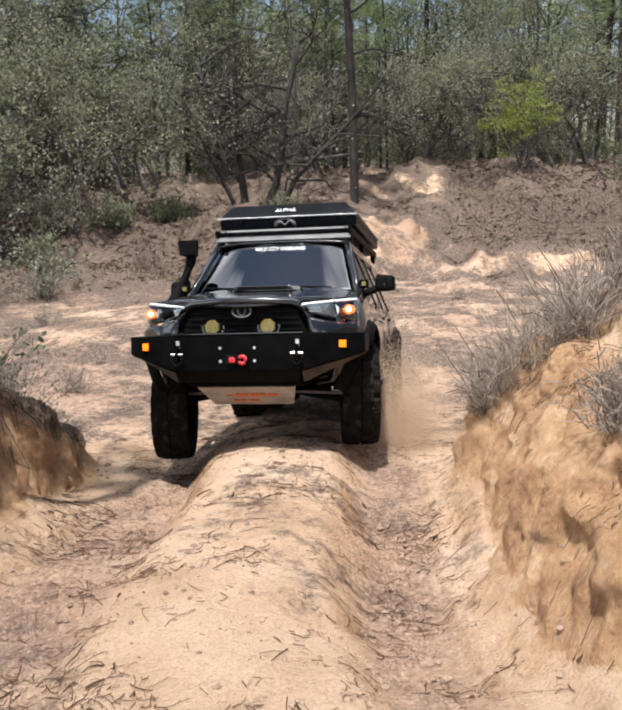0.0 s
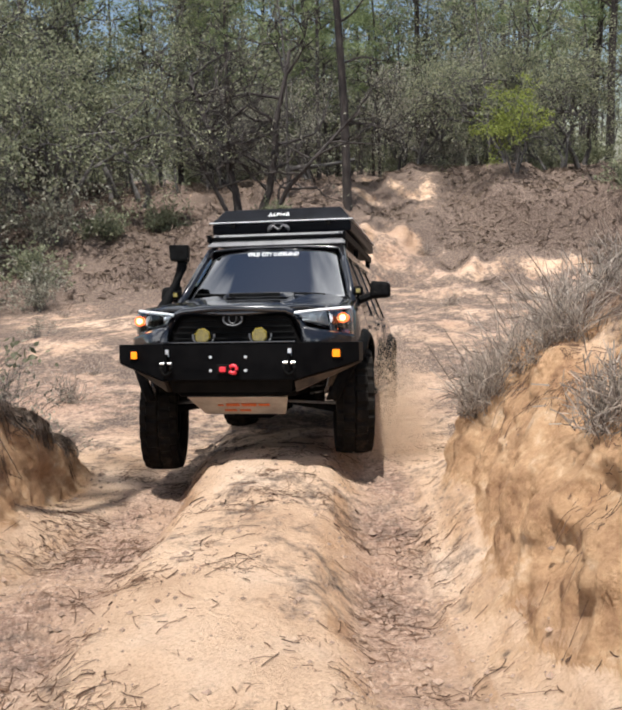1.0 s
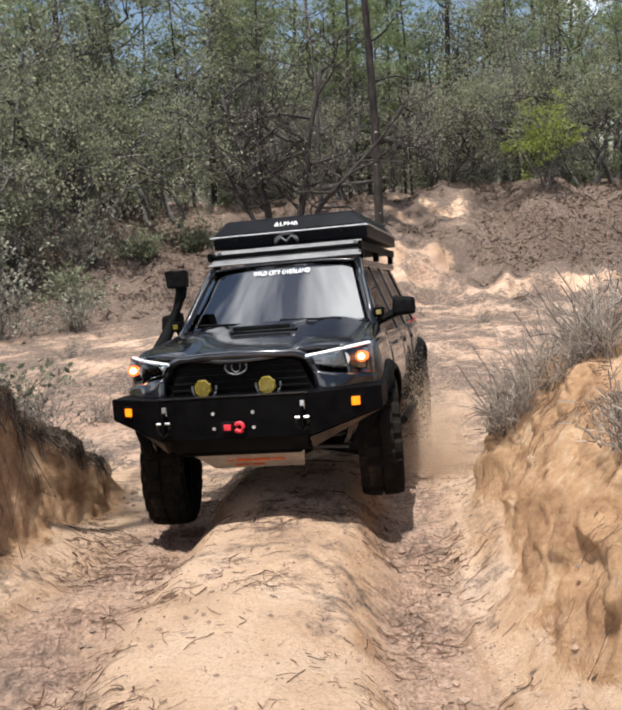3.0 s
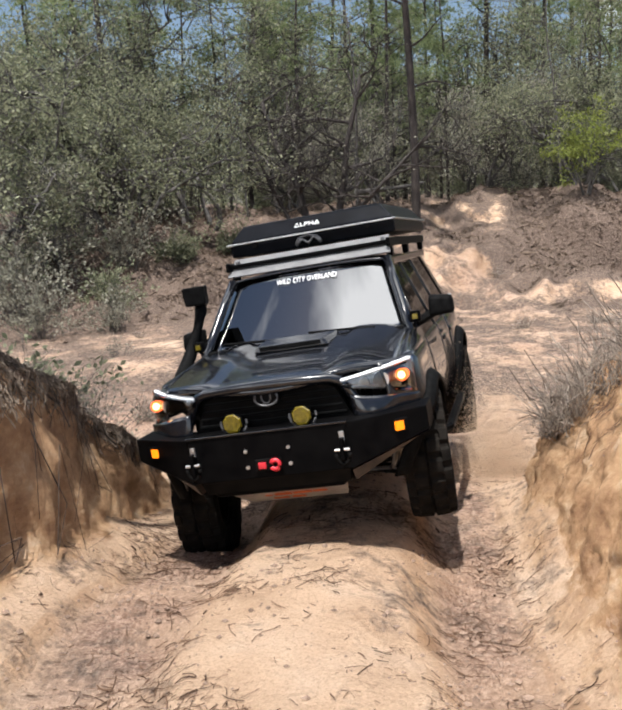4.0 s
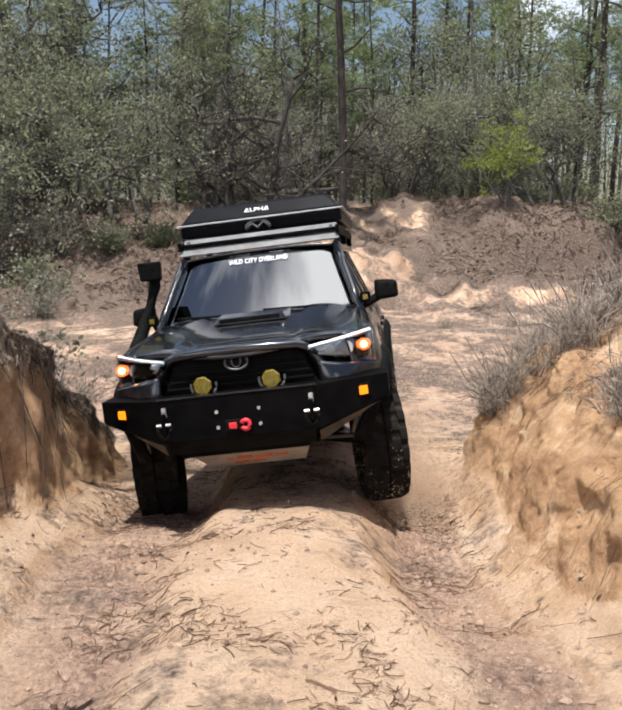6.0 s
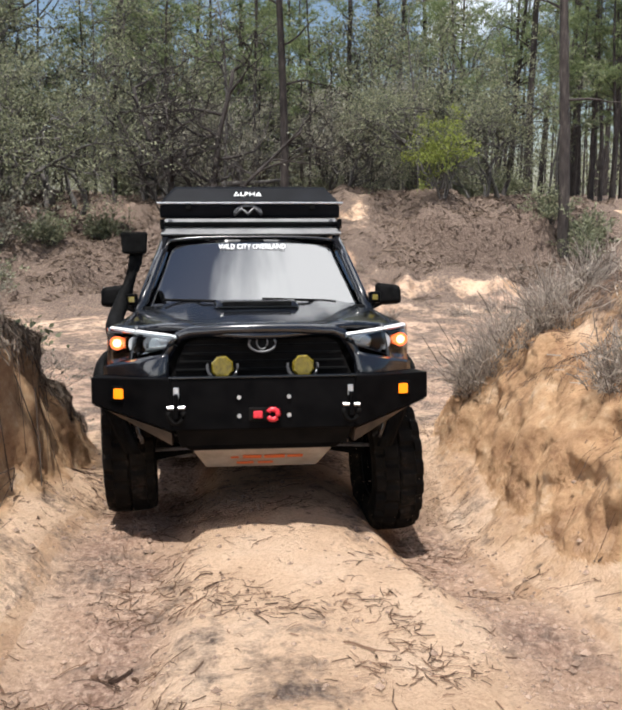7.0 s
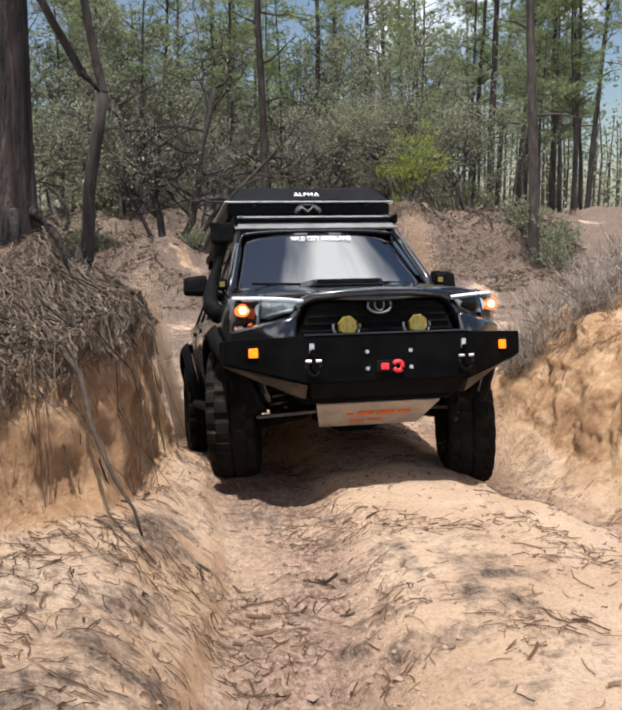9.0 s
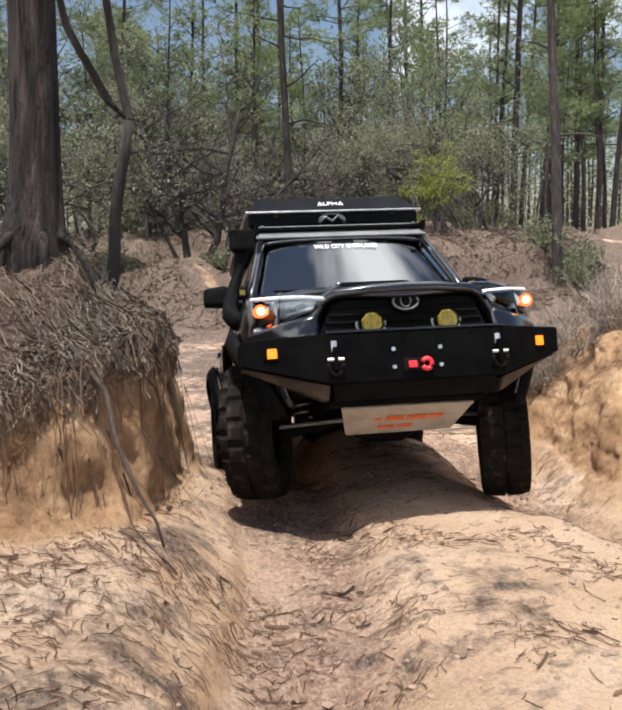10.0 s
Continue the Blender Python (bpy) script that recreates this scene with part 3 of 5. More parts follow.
def build_wheel(truck, s, y):
    hub = part("wheel", one_tube([(s * 0.02, 0, 0), (s * 0.13, 0, 0)], 0.09, 12), M_MATTE, truck, "black wheel with a coarse mud tyre")
    bm = bmesh.new()
    prof = [(-0.12, 0.23), (-0.15, 0.29), (-0.157, 0.35), (-0.155, 0.385), (-0.148, 0.412), (-0.10, 0.426), (-0.092, 0.426), (-0.012, 0.430), (0.0, 0.430), (0.012, 0.430), (0.092, 0.426), (0.10, 0.426), (0.148, 0.412), (0.155, 0.385), (0.157, 0.35), (0.15, 0.29), (0.12, 0.23)]
    n = 120

    def lug(k, x, r):
        """Blocks standing proud of the carcass, the rows staggered, grooves between them."""
        if r < 0.36 or abs(x) < 0.01 or 0.095 < abs(x) < 0.099:
            return r - (0.012 if r > 0.36 else 0)
        row = 0 if x < -0.095 else 1 if x < 0 else 2 if x < 0.095 else 3
        return r + (0.012 if (k + (0, 3, 1, 4)[row]) % 6 < 4 else -0.008)

    rings = [[bm.verts.new((x, lug(k, x, r) * math.cos(2 * math.pi * k / n), lug(k, x, r) * math.sin(2 * math.pi * k / n))) for x, r in prof] for k in range(n)]
    for k in range(n):
        a, b = rings[k], rings[(k + 1) % n]
        for i in range(len(prof) - 1):
            bm.faces.new((a[i], a[i + 1], b[i + 1], b[i]))
        bm.faces.new((a[-1], a[0], b[0], b[-1]))
    part("tyre", bm, M_RUBBER, hub, "dusty knobbly mud tyre")
    bm = bmesh.new()
    prof = [(0.10, 0.235), (0.13, 0.225), (0.11, 0.2), (0.05, 0.19), (-0.1, 0.21), (-0.1, 0.235)]
    n = 28
    rings = [[bm.verts.new((s * x, r * math.cos(2 * math.pi * k / n), r * math.sin(2 * math.pi * k / n))) for x, r in prof] for k in range(n)]
    for k in range(n):
        a, b = rings[k], rings[(k + 1) % n]
        for i in range(len(prof)):
            j = (i + 1) % len(prof)
            bm.faces.new((a[i], a[j], b[j], b[i]))
    for k in range(6):
        a = 2 * math.pi * k / 6
        m = Matrix.Rotation(a, 4, "X") @ Matrix.Translation((s * 0.075, 0, 0.13)) @ Matrix.Diagonal((0.03, 0.06, 0.17, 1))
        bmesh.ops.create_cube(bm, size=1, matrix=m)
    bmesh.ops.recalc_face_normals(bm, faces=bm.faces[:])
    part("rim", bm, M_MATTE, hub, "matte black six-spoke rim")
    hub.matrix_basis = pose(s * TRACK, y, AXLE)
    return hub


def build_truck():
    truck = tagged(new("offroad_vehicle"), "black lifted off-road vehicle with a winch bumper, climbing the sand ruts", "vehicle")
    ws, wt = 0.36, 0.84
    # lower body
    for s in (-1, 1):
        part("fender", side_panel(s, -0.66, 0.62), M_PAINT, truck, smooth=True)
        part("front_door", side_panel(s, 0.63, 1.58), M_PAINT, truck, smooth=True)
        part("rear_door", side_panel(s, 1.59, 2.22), M_PAINT, truck, smooth=True)
        part("rear_quarter_panel", side_panel(s, 2.23, 3.72), M_PAINT, truck, smooth=True)
        part("fender_flare", arch(s, 0.0), M_PLASTIC, truck, smooth=True)
        part("fender_flare", arch(s, BASE), M_PLASTIC, truck, smooth=True)
        part("rock_slider", one_tube([(s * 0.86, 0.6, 0.5), (s * 0.93, 0.72, 0.5), (s * 0.93, 2.05, 0.5), (s * 0.86, 2.2, 0.5)], 0.035), M_MATTE, truck)
        for y in (0.78, 1.75):
            part("door_handle", one_box(s * 0.925, y + 0.65 if y < 1 else y + 0.35, 1.12, 0.03, 0.2, 0.035, bevel=0.008), M_PAINT, truck)
        # shoulder from the flank up to the hood or the glass
        part("shoulder", skin(lambda u, v: (s * (side_x(-0.46 + 0.82 * u, BELT) * (1 - v) + 0.795 * v), -0.46 + 0.82 * u, BELT * (1 - v) + hood_z(0.80, -0.46 + 0.82 * u) * v + 0.012 * math.sin(math.pi * v)), 16, 4, 0.012 * s), M_PAINT, truck, smooth=True)
        # side glass, pillars
        def up(y, z):
            return s * (0.855 - 0.235 * (z - BELT) / 0.60 - 0.02 * max(0, y - 2.2))
        def pane(ya, yb, yc, yd, name, mat, thick, inset=0.0):
            zs, ze = BELT, 1.80
            return part(name, hexa([(up(ya, zs) - s * inset, ya, zs), (up(yb, zs) - s * inset, yb, zs), (up(yc, ze) - s * inset, yc, ze), (up(yd, ze) - s * inset, yd, ze)] + [(up(ya, zs) - s * (inset + thick), ya, zs), (up(yb, zs) - s * (inset + thick), yb, zs), (up(yc, ze) - s * (inset + thick), yc, ze), (up(yd, ze) - s * (inset + thick), yd, ze)]), mat, truck)
        pane(0.62, 1.52, 1.52, 1.02, "front_side_window", M_SIDEGLASS, 0.006, 0.012)
        pane(1.60, 2.24, 2.24, 1.60, "rear_side_window", M_SIDEGLASS, 0.006, 0.012)
        pane(2.40, 3.35, 3.20, 2.40, "cargo_window", M_SIDEGLASS, 0.006, 0.012)
        pane(1.52, 1.60, 1.60, 1.52, "door_pillar", M_PAINT, 0.04)
        pane(2.24, 2.40, 2.40, 2.24, "rear_pillar", M_PAINT, 0.05)
        pane(3.35, 3.62, 3.40, 3.20, "tail_pillar", M_PAINT, 0.06)
        part("windscreen_pillar", one_tube([(s * 0.795, ws - 0.03, 1.27), (s * 0.745, ws + 0.14, 1.46), (s * 0.685, ws + 0.32, 1.66), (s * 0.63, wt + 0.02, 1.84)], 0.036, 8), M_PAINT, truck, smooth=True)
        part("window_pillar_corner", hexa([(s * 0.855, 0.36, BELT), (s * 0.855, 0.64, BELT), (s * 0.74, 0.72, 1.5), (s * 0.74, 0.60, 1.5), (s * 0.83, 0.36, BELT), (s * 0.83, 0.64, BELT), (s * 0.71, 0.72, 1.5), (s * 0.71, 0.60, 1.5)]), M_PAINT, truck)
        # mirrors
        mir = part("mirror", hexa([(s * 0.90, 0.66, 1.355), (s * 1.09, 0.69, 1.365), (s * 1.08, 0.70, 1.49), (s * 0.92, 0.67, 1.51), (s * 0.90, 0.80, 1.345), (s * 1.09, 0.80, 1.355), (s * 1.09, 0.80, 1.50), (s * 0.90, 0.80, 1.52)], 0.03), M_PLASTIC, truck, smooth=True)
        part("mirror_arm", one_tube([(s * 0.81, 0.66, 1.33), (s * 0.95, 0.73, 1.39)], 0.035, 8), M_PLASTIC, mir)
        part("mirror_glass", one_box(s * 0.995, 0.803, 1.43, 0.16, 0.006, 0.14, bevel=0.002), M_SILVER, mir)
        # the small yellow lamp at the foot of the pillar
        dl = part("ditch_lamp", one_box(s * 0.835, 0.40, 1.40, 0.08, 0.06, 0.08, bevel=0.012), M_MATTE, truck)
        part("lens", one_box(s * 0.835, 0.366, 1.40, 0.040, 0.01, 0.040, bevel=0.004), M_YELLOW, dl, "yellow lens")
        part("bracket", one_tube([(s * 0.80, 0.38, 1.30), (s * 0.835, 0.40, 1.37)], 0.012, 6), M_MATTE, dl)
    # hood and its scoop
    hood = part("hood", skin(lambda u, v: ((lambda x: (x, nose_y(x) + (ws + 0.02 + 0.05 * (x / 0.8) ** 2 - nose_y(x)) * v, hood_z(x, nose_y(x) + (ws - nose_y(x)) * v)))(-0.80 + 1.6 * u)), 36, 20, 0.02), M_PAINT, truck, smooth=True)
    part("hood_scoop", hexa([(-0.27, -0.06, 1.33), (0.27, -0.06, 1.33), (0.24, -0.05, 1.378), (-0.24, -0.05, 1.378), (-0.30, 0.30, 1.35), (0.30, 0.30, 1.35), (0.27, 0.30, 1.392), (-0.27, 0.30, 1.392)], 0.012), M_PAINT, hood)
    part("scoop_mouth", one_box(0, -0.060, 1.358, 0.44, 0.012, 0.028, bevel=0.004), M_PLASTIC, hood)
    part("hood_lip", skin(lambda u, v: ((lambda x: (x, nose_y(x) - 0.006 - 0.012 * math.sin(math.pi * v), hood_z(x, nose_y(x)) - 0.035 * v))(-0.80 + 1.6 * u)), 30, 3, 0.01), M_PAINT, hood, smooth=True)
    part("cowl", one_box(0, ws + 0.02, 1.335, 1.5, 0.12, 0.03, bevel=0.01), M_PLASTIC, truck)
    # nose: grille between dark cheeks
    part("radiator_panel", one_box(0, -0.60, 0.98, 1.1, 0.05, 0.46), M_CHASSIS, truck)
    inn = [(-0.53, 0.90), (-0.43, 1.125), (-0.37, 1.155), (0.37, 1.155), (0.43, 1.125), (0.53, 0.90)]
    rim = [(-0.60, 0.93), (-0.555, 1.02), (-0.50, 1.125), (-0.46, 1.175), (-0.40, 1.198), (-0.2, 1.21), (0, 1.214), (0.2, 1.21), (0.40, 1.198), (0.46, 1.175), (0.50, 1.125), (0.555, 1.02), (0.60, 0.93)]
    bm = one_tube([(x, -0.805 + 0.10 * (abs(x) / 0.6) ** 2, z - 0.006) for x, z in rim], 0.032, 10)
    grille = part("grille_surround", bm, M_PAINT, truck, "gloss black grille surround", smooth=True)
    part("grille_mesh", prism(inn, -0.735, -0.70), M_CHASSIS, grille)
    for i in range(5):
        z = 0.935 + 0.045 * i
        part("grille_bar", one_box(0, -0.742, z, 2 * (0.50 - 0.09 * i / 5), 0.02, 0.014, bevel=0.004), M_PLASTIC, grille)
    badge = part("badge", one_tube([(0, -0.75, 1.126), (0, -0.80, 1.126)], 0.06, 20), M_PLASTIC, grille)
    badge.data.transform(Matrix.Translation((0, -0.78, 1.126)) @ Matrix.Diagonal((1.45, 1, 1, 1)) @ Matrix.Translation((0, 0.78, -1.126)))
    bm = bmesh.new()
    tube(bm, [(0.075 * math.cos(a), -0.803, 1.126 + 0.048 * math.sin(a)) for a in np.linspace(0, 2 * math.pi, 21)], 0.007, 6, cap=False)
    tube(bm, [(0.03 * math.cos(a), -0.803, 1.132 + 0.038 * math.sin(a)) for a in np.linspace(0, 2 * math.pi, 15)], 0.005, 6, cap=False)
    part("emblem", bm, M_GREYBADGE, badge, "grey oval emblem", smooth=True)
    for s in (-1, 1):
        # cheek under the lamp, with the bulging vertical fold of the bumper cover
        part("bumper_cover", skin(lambda u, v: (s * (0.52 + 0.38 * u), -0.775 + 0.28 * u ** 1.8 - 0.035 * math.sin(math.pi * v) * math.sin(math.pi * min(1, u * 1.4)), 0.86 + 0.215 * v - 0.01 * u - 0.065 * u * v), 12, 8, 0.015), M_PAINT, truck, smooth=True)
        lamp = part("headlight", skin(lambda u, v: (s * (0.47 + 0.415 * u), -0.775 + 0.315 * u ** 1.7 - 0.02 * math.sin(math.pi * v), 1.155 - 0.015 * u - 0.135 * (1 - v) * (0.22 + 0.78 * u) + 0.06 * v * u + 0.02 * v), 14, 6, 0.006), M_LENS, truck, "clear headlight with a lit amber signal", smooth=True)
        part("lamp_housing", skin(lambda u, v: (s * (0.47 + 0.40 * u), -0.71 + 0.30 * u ** 1.7, 1.155 - 0.015 * u - 0.135 * (1 - v) * (0.22 + 0.78 * u) + 0.06 * v * u + 0.02 * v), 10, 4, 0.01), M_LAMPBOWL, lamp)
        # chrome strips in plain white: the sky's reflection is put into their colour
        part("chrome_strip", one_tube([(s * (0.475 + 0.40 * u), -0.77 + 0.315 * u ** 1.7, 1.166 + 0.05 * u) for u in np.linspace(0, 0.97, 8)], 0.014, 6), M_WHITE, lamp, "chrome strip with its sky reflection painted white")
        part("chrome_strip", one_tube([(s * (0.475 + 0.30 * u), -0.755 + 0.2 * u ** 1.7, 1.125 - 0.05 * u) for u in np.linspace(0, 0.97, 6)], 0.009, 6), M_WHITE, lamp, "chrome strip with its sky reflection painted white")
        for x, y, r in ((0.70, -0.655, 0.05), (0.60, -0.705, 0.032)):
            part("projector", one_tube([(s * x, y, 1.125), (s * x, y + 0.05, 1.125)], r, 14), M_SILVER, lamp)
        part("signal_lamp", one_tube([(s * 0.82, -0.595, 1.132), (s * 0.835, -0.53, 1.132)], [0.040, 0.03], 14), M_SIGNAL, lamp, "lit orange signal lamp")
        part("bulb", one_tube([(s * 0.818, -0.606, 1.132), (s * 0.822, -0.590, 1.132)], 0.023, 12), M_BULB, lamp, "bright warm bulb")
    # winch bumper: plate in the middle, wings swept back, chamfered under
    bumper = part("winch_bumper", hexa([(-0.50, -0.955, 0.665), (0.50, -0.955, 0.665), (0.50, -0.955, 0.945), (-0.50, -0.955, 0.945), (-0.50, -0.70, 0.665), (0.50, -0.70, 0.665), (0.50, -0.72, 0.945), (-0.50, -0.72, 0.945)], 0.008), M_MATTE, truck, "matte black steel winch bumper")
    part("top_lip", one_box(0, -0.952, 0.951, 1.02, 0.02, 0.012, bevel=0.003), M_PAINT, bumper)
    for s in (-1, 1):
        part("bumper_wing", hexa([(s * 0.50, -0.955, 0.665), (s * 0.955, -0.70, 0.80), (s * 0.955, -0.70, 0.945), (s * 0.50, -0.955, 0.945), (s * 0.50, -0.70, 0.665), (s * 0.955, -0.42, 0.80), (s * 0.955, -0.42, 0.945), (s * 0.50, -0.70, 0.945)], 0.006), M_MATTE, bumper)
        part("wing_underside", hexa([(s * 0.50, -0.945, 0.655), (s * 0.95, -0.69, 0.79), (s * 0.95, -0.45, 0.79), (s * 0.50, -0.70, 0.655), (s * 0.50, -0.87, 0.575), (s * 0.90, -0.60, 0.76), (s * 0.90, -0.44, 0.77), (s * 0.50, -0.68, 0.575)]), M_BOUNCE_TAN, bumper)
        fog = part("fog_lamp", one_box(s * 0.80, -0.785, 0.86, 0.085, 0.03, 0.085, bevel=0.01, rot=Matrix.Rotation(s * 0.51, 4, "Z")), M_MATTE, bumper)
        part("lens", one_box(s * 0.793, -0.803, 0.86, 0.056, 0.02, 0.056, bevel=0.006, rot=Matrix.Rotation(s * 0.51, 4, "Z")), M_AMBER, fog, "lit amber lens")
        # recovery shackle on its tab
        tab = part("recovery_tab", one_box(s * 0.47, -0.985, 0.80, 0.025, 0.07, 0.13, bevel=0.008), M_MATTE, bumper)
        part("shackle", one_tube([(s * 0.47 + 0.042 * math.cos(a), -1.0, 0.765 + 0.055 * math.sin(a)) for a in np.linspace(math.pi * 0.95, math.pi * 2.05, 10)], 0.012, 7), M_CHASSIS, tab, smooth=True)
        part("shackle_pin", one_tube([(s * 0.47 - 0.046, -1.0, 0.795), (s * 0.47 + 0.046, -1.0, 0.795)], 0.010, 7), M_SILVER, tab, "bright shackle pin")
        part("shackle_pad", one_box(s * 0.47, -0.965, 0.87, 0.03, 0.02, 0.06, bevel=0.005), M_SILVER, tab)
        # driving lamps
        lamp = part("driving_lamp", one_tube([(s * 0.222, -0.80, 1.0), (s * 0.222, -0.865, 1.0)], [0.05, 0.07], 8), M_MATTE, truck, "round black driving lamp with a yellow lens")
        part("lens", one_tube([(s * 0.222, -0.866, 1.0), (s * 0.222, -0.878, 1.0)], [0.064, 0.055], 8), M_YELLOW, lamp, "amber yellow ribbed lens")
        for k in (-1, 0, 1):
            part("lens_rib", one_box(s * 0.222 + 0.03 * k, -0.88, 1.0, 0.006, 0.006, 0.09), M_YELLOW, lamp)
        part("bracket", one_tube([(s * 0.222 + 0.084 * math.cos(a), -0.835, 1.0 + 0.075 * math.sin(a)) for a in np.linspace(math.pi * 0.93, math.pi * 2.07, 12)], 0.008, 6), M_GREYBADGE, lamp)
        for z in (0.84, 0.74):
            part("bolt", one_tube([(s * 0.135, -0.955, z), (s * 0.135, -0.966, z)], 0.012, 8), M_SILVER, bumper, "bright bolt head")
        # front suspension
        part("control_arm", one_tube([(s * 0.32, -0.02, 0.46), (s * 0.68, -0.05, 0.40)], 0.035, 8), M_CHASSIS, truck)
        part("shock_absorber", one_tube([(s * 0.55, -0.10, 0.48), (s * 0.50, -0.05, 0.92)], 0.045, 10), M_CHASSIS, truck)
        part("coil_spring", one_tube([(s * 0.54 + 0.06 * math.cos(a), -0.10 + 0.06 * math.sin(a), 0.5 + 0.30 * a / 38) for a in np.linspace(0, 38, 60)], 0.008, 5), M_GREYBADGE, truck)
        part("tie_rod", one_tube([(s * 0.30, -0.2, 0.47), (s * 0.70, -0.17, 0.45)], 0.014, 6), M_GREYBADGE, truck)
        part("mud_guard", one_box(s * 0.74, 0.56, 0.60, 0.34, 0.03, 0.36, bevel=0.008), M_CHASSIS, truck)
        part("inner_fender", one_box(s * 0.56, 0.0, 0.98, 0.10, 1.0, 0.46), M_CHASSIS, truck)
        part("frame_rail", one_box(s * 0.42, 1.4, 0.60, 0.09, 4.2, 0.13, bevel=0.01), M_CHASSIS, truck)
        part("tail_lamp", one_box(s * 0.79, 3.72, 1.1, 0.08, 0.06, 0.3, bevel=0.02), M_RED, truck)
    fair = part("fairlead", one_box(0.0, -0.965, 0.748, 0.17, 0.02, 0.075, bevel=0.01), M_CHASSIS, bumper)
    part("winch_hook", one_tube([(0.045 + 0.028 * math.cos(a), -0.985, 0.748 + 0.028 * math.sin(a)) for a in np.linspace(-2.7, 2.7, 12)], 0.014, 7), M_RED, fair, "red winch hook", smooth=True)
    part("winch_rope", one_box(-0.035, -0.985, 0.748, 0.05, 0.02, 0.04, bevel=0.008), M_RED, fair, "red rope end")
    part("lower_bar", one_tube([(-0.47, -0.78, 0.60), (-0.40, -0.82, 0.56), (0.40, -0.82, 0.56), (0.47, -0.78, 0.60)], 0.022, 8), M_MATTE, bumper, smooth=True)
    part("lower_valance", hexa([(-0.46, -0.86, 0.57), (0.46, -0.86, 0.57), (0.48, -0.90, 0.665), (-0.48, -0.90, 0.665), (-0.46, -0.6, 0.57), (0.46, -0.6, 0.57), (0.48, -0.6, 0.665), (-0.48, -0.6, 0.665)]), M_CHASSIS, bumper)
    skid = part("skid_plate", hexa([(-0.40, -0.70, 0.525), (0.40, -0.70, 0.525), (0.33, -0.42, 0.375), (-0.33, -0.42, 0.375), (-0.40, -0.69, 0.54), (0.40, -0.69, 0.54), (0.33, -0.40, 0.39), (-0.33, -0.40, 0.39)], 0.004), M_SKID, truck, "pale scuffed metal skid plate with worn orange lettering")
    for x, w, v, h in ((-0.16, 0.045, 0.42, 0.025), (-0.06, 0.11, 0.4, 0.05), (0.07, 0.12, 0.4, 0.05), (0.19, 0.09, 0.4, 0.04)):
        part("print_bar", one_box(x, -0.70 + 0.28 * v - 0.006, 0.525 - 0.15 * v - 0.005, w, h * 0.9, 0.004, rot=Matrix.Rotation(-0.49, 4, "X")), M_ORANGE, skid)
    for x, w in ((-0.10, 0.10), (0.02, 0.09)):
        part("print_bar", one_box(x, -0.70 + 0.28 * 0.72 - 0.006, 0.525 - 0.15 * 0.72 - 0.005, w, 0.03, 0.004, rot=Matrix.Rotation(-0.49, 4, "X")), M_ORANGE, skid)
    part("axle_beam", one_tube([(-0.7, BASE, AXLE), (-0.1, BASE, AXLE), (0.1, BASE, AXLE), (0.7, BASE, AXLE)], [0.05, 0.06, 0.06, 0.05], 10), M_CHASSIS, truck)
    part("differential", one_tube([(0.0, BASE - 0.2, AXLE), (0.0, BASE, AXLE), (0, BASE + 0.15, AXLE)], [0.08, 0.15, 0.08], 12), M_CHASSIS, truck)
    part("front_crossmember", one_box(0, 0.12, 0.56, 1.12, 0.16, 0.24, bevel=0.03), M_CHASSIS, truck)
    part("front_differential", one_tube([(-0.28, 0.0, 0.45), (-0.1, 0.0, 0.44), (0.12, 0.0, 0.44), (0.3, 0.0, 0.45)], [0.05, 0.13, 0.13, 0.05], 12), M_CHASSIS, truck)
    part("underbody", one_box(0, 1.6, 0.70, 1.3, 4.0, 0.16, bevel=0.02), M_CHASSIS, truck)
    part("gearbox_guard", one_box(0, 0.5, 0.50, 0.6, 1.4, 0.03, bevel=0.01), M_CHASSIS, truck)
    part("cabin_floor", one_box(0, 1.9, 0.80, 1.66, 3.4, 0.05), M_CHASSIS, truck)
    part("bulkhead", one_box(0, 0.42, 1.0, 1.6, 0.06, 0.5), M_CHASSIS, truck)
    # windscreen and what is behind it
    part("windscreen", skin(lambda u, v: ((lambda x: (x * (0.765 - 0.155 * v), ws - 0.03 + (wt - ws) * v + 0.09 * x * x, 1.345 + 0.495 * v - 0.01 * x * x))(-1 + 2 * u)), 24, 14, 0.006), M_SCREEN, truck, "dark windscreen with the sky mirrored in it", smooth=True)
    tilt = math.atan2(wt - ws, 0.495)
    lettering("banner_letters", "WILD CITY OVERLAND", 0.075, Matrix.Translation((0, ws - 0.036 + (wt - ws) * 0.88, 1.345 + 0.495 * 0.885)) @ Matrix.Rotation(-tilt, 4, "X"), M_WHITE, truck, 0.001, 0.62)
    dash = part("dashboard", one_box(0, 0.62, 1.15, 1.45, 0.35, 0.22, bevel=0.05), M_PLASTIC, truck)
    part("steering_wheel", one_tube([(0.36 + 0.18 * math.cos(a), 0.86 + 0.06 * math.sin(a), 1.22 + 0.17 * math.sin(a)) for a in np.linspace(0, 2 * math.pi, 24)], 0.016, 6, cap=False), M_PLASTIC, truck, smooth=True)
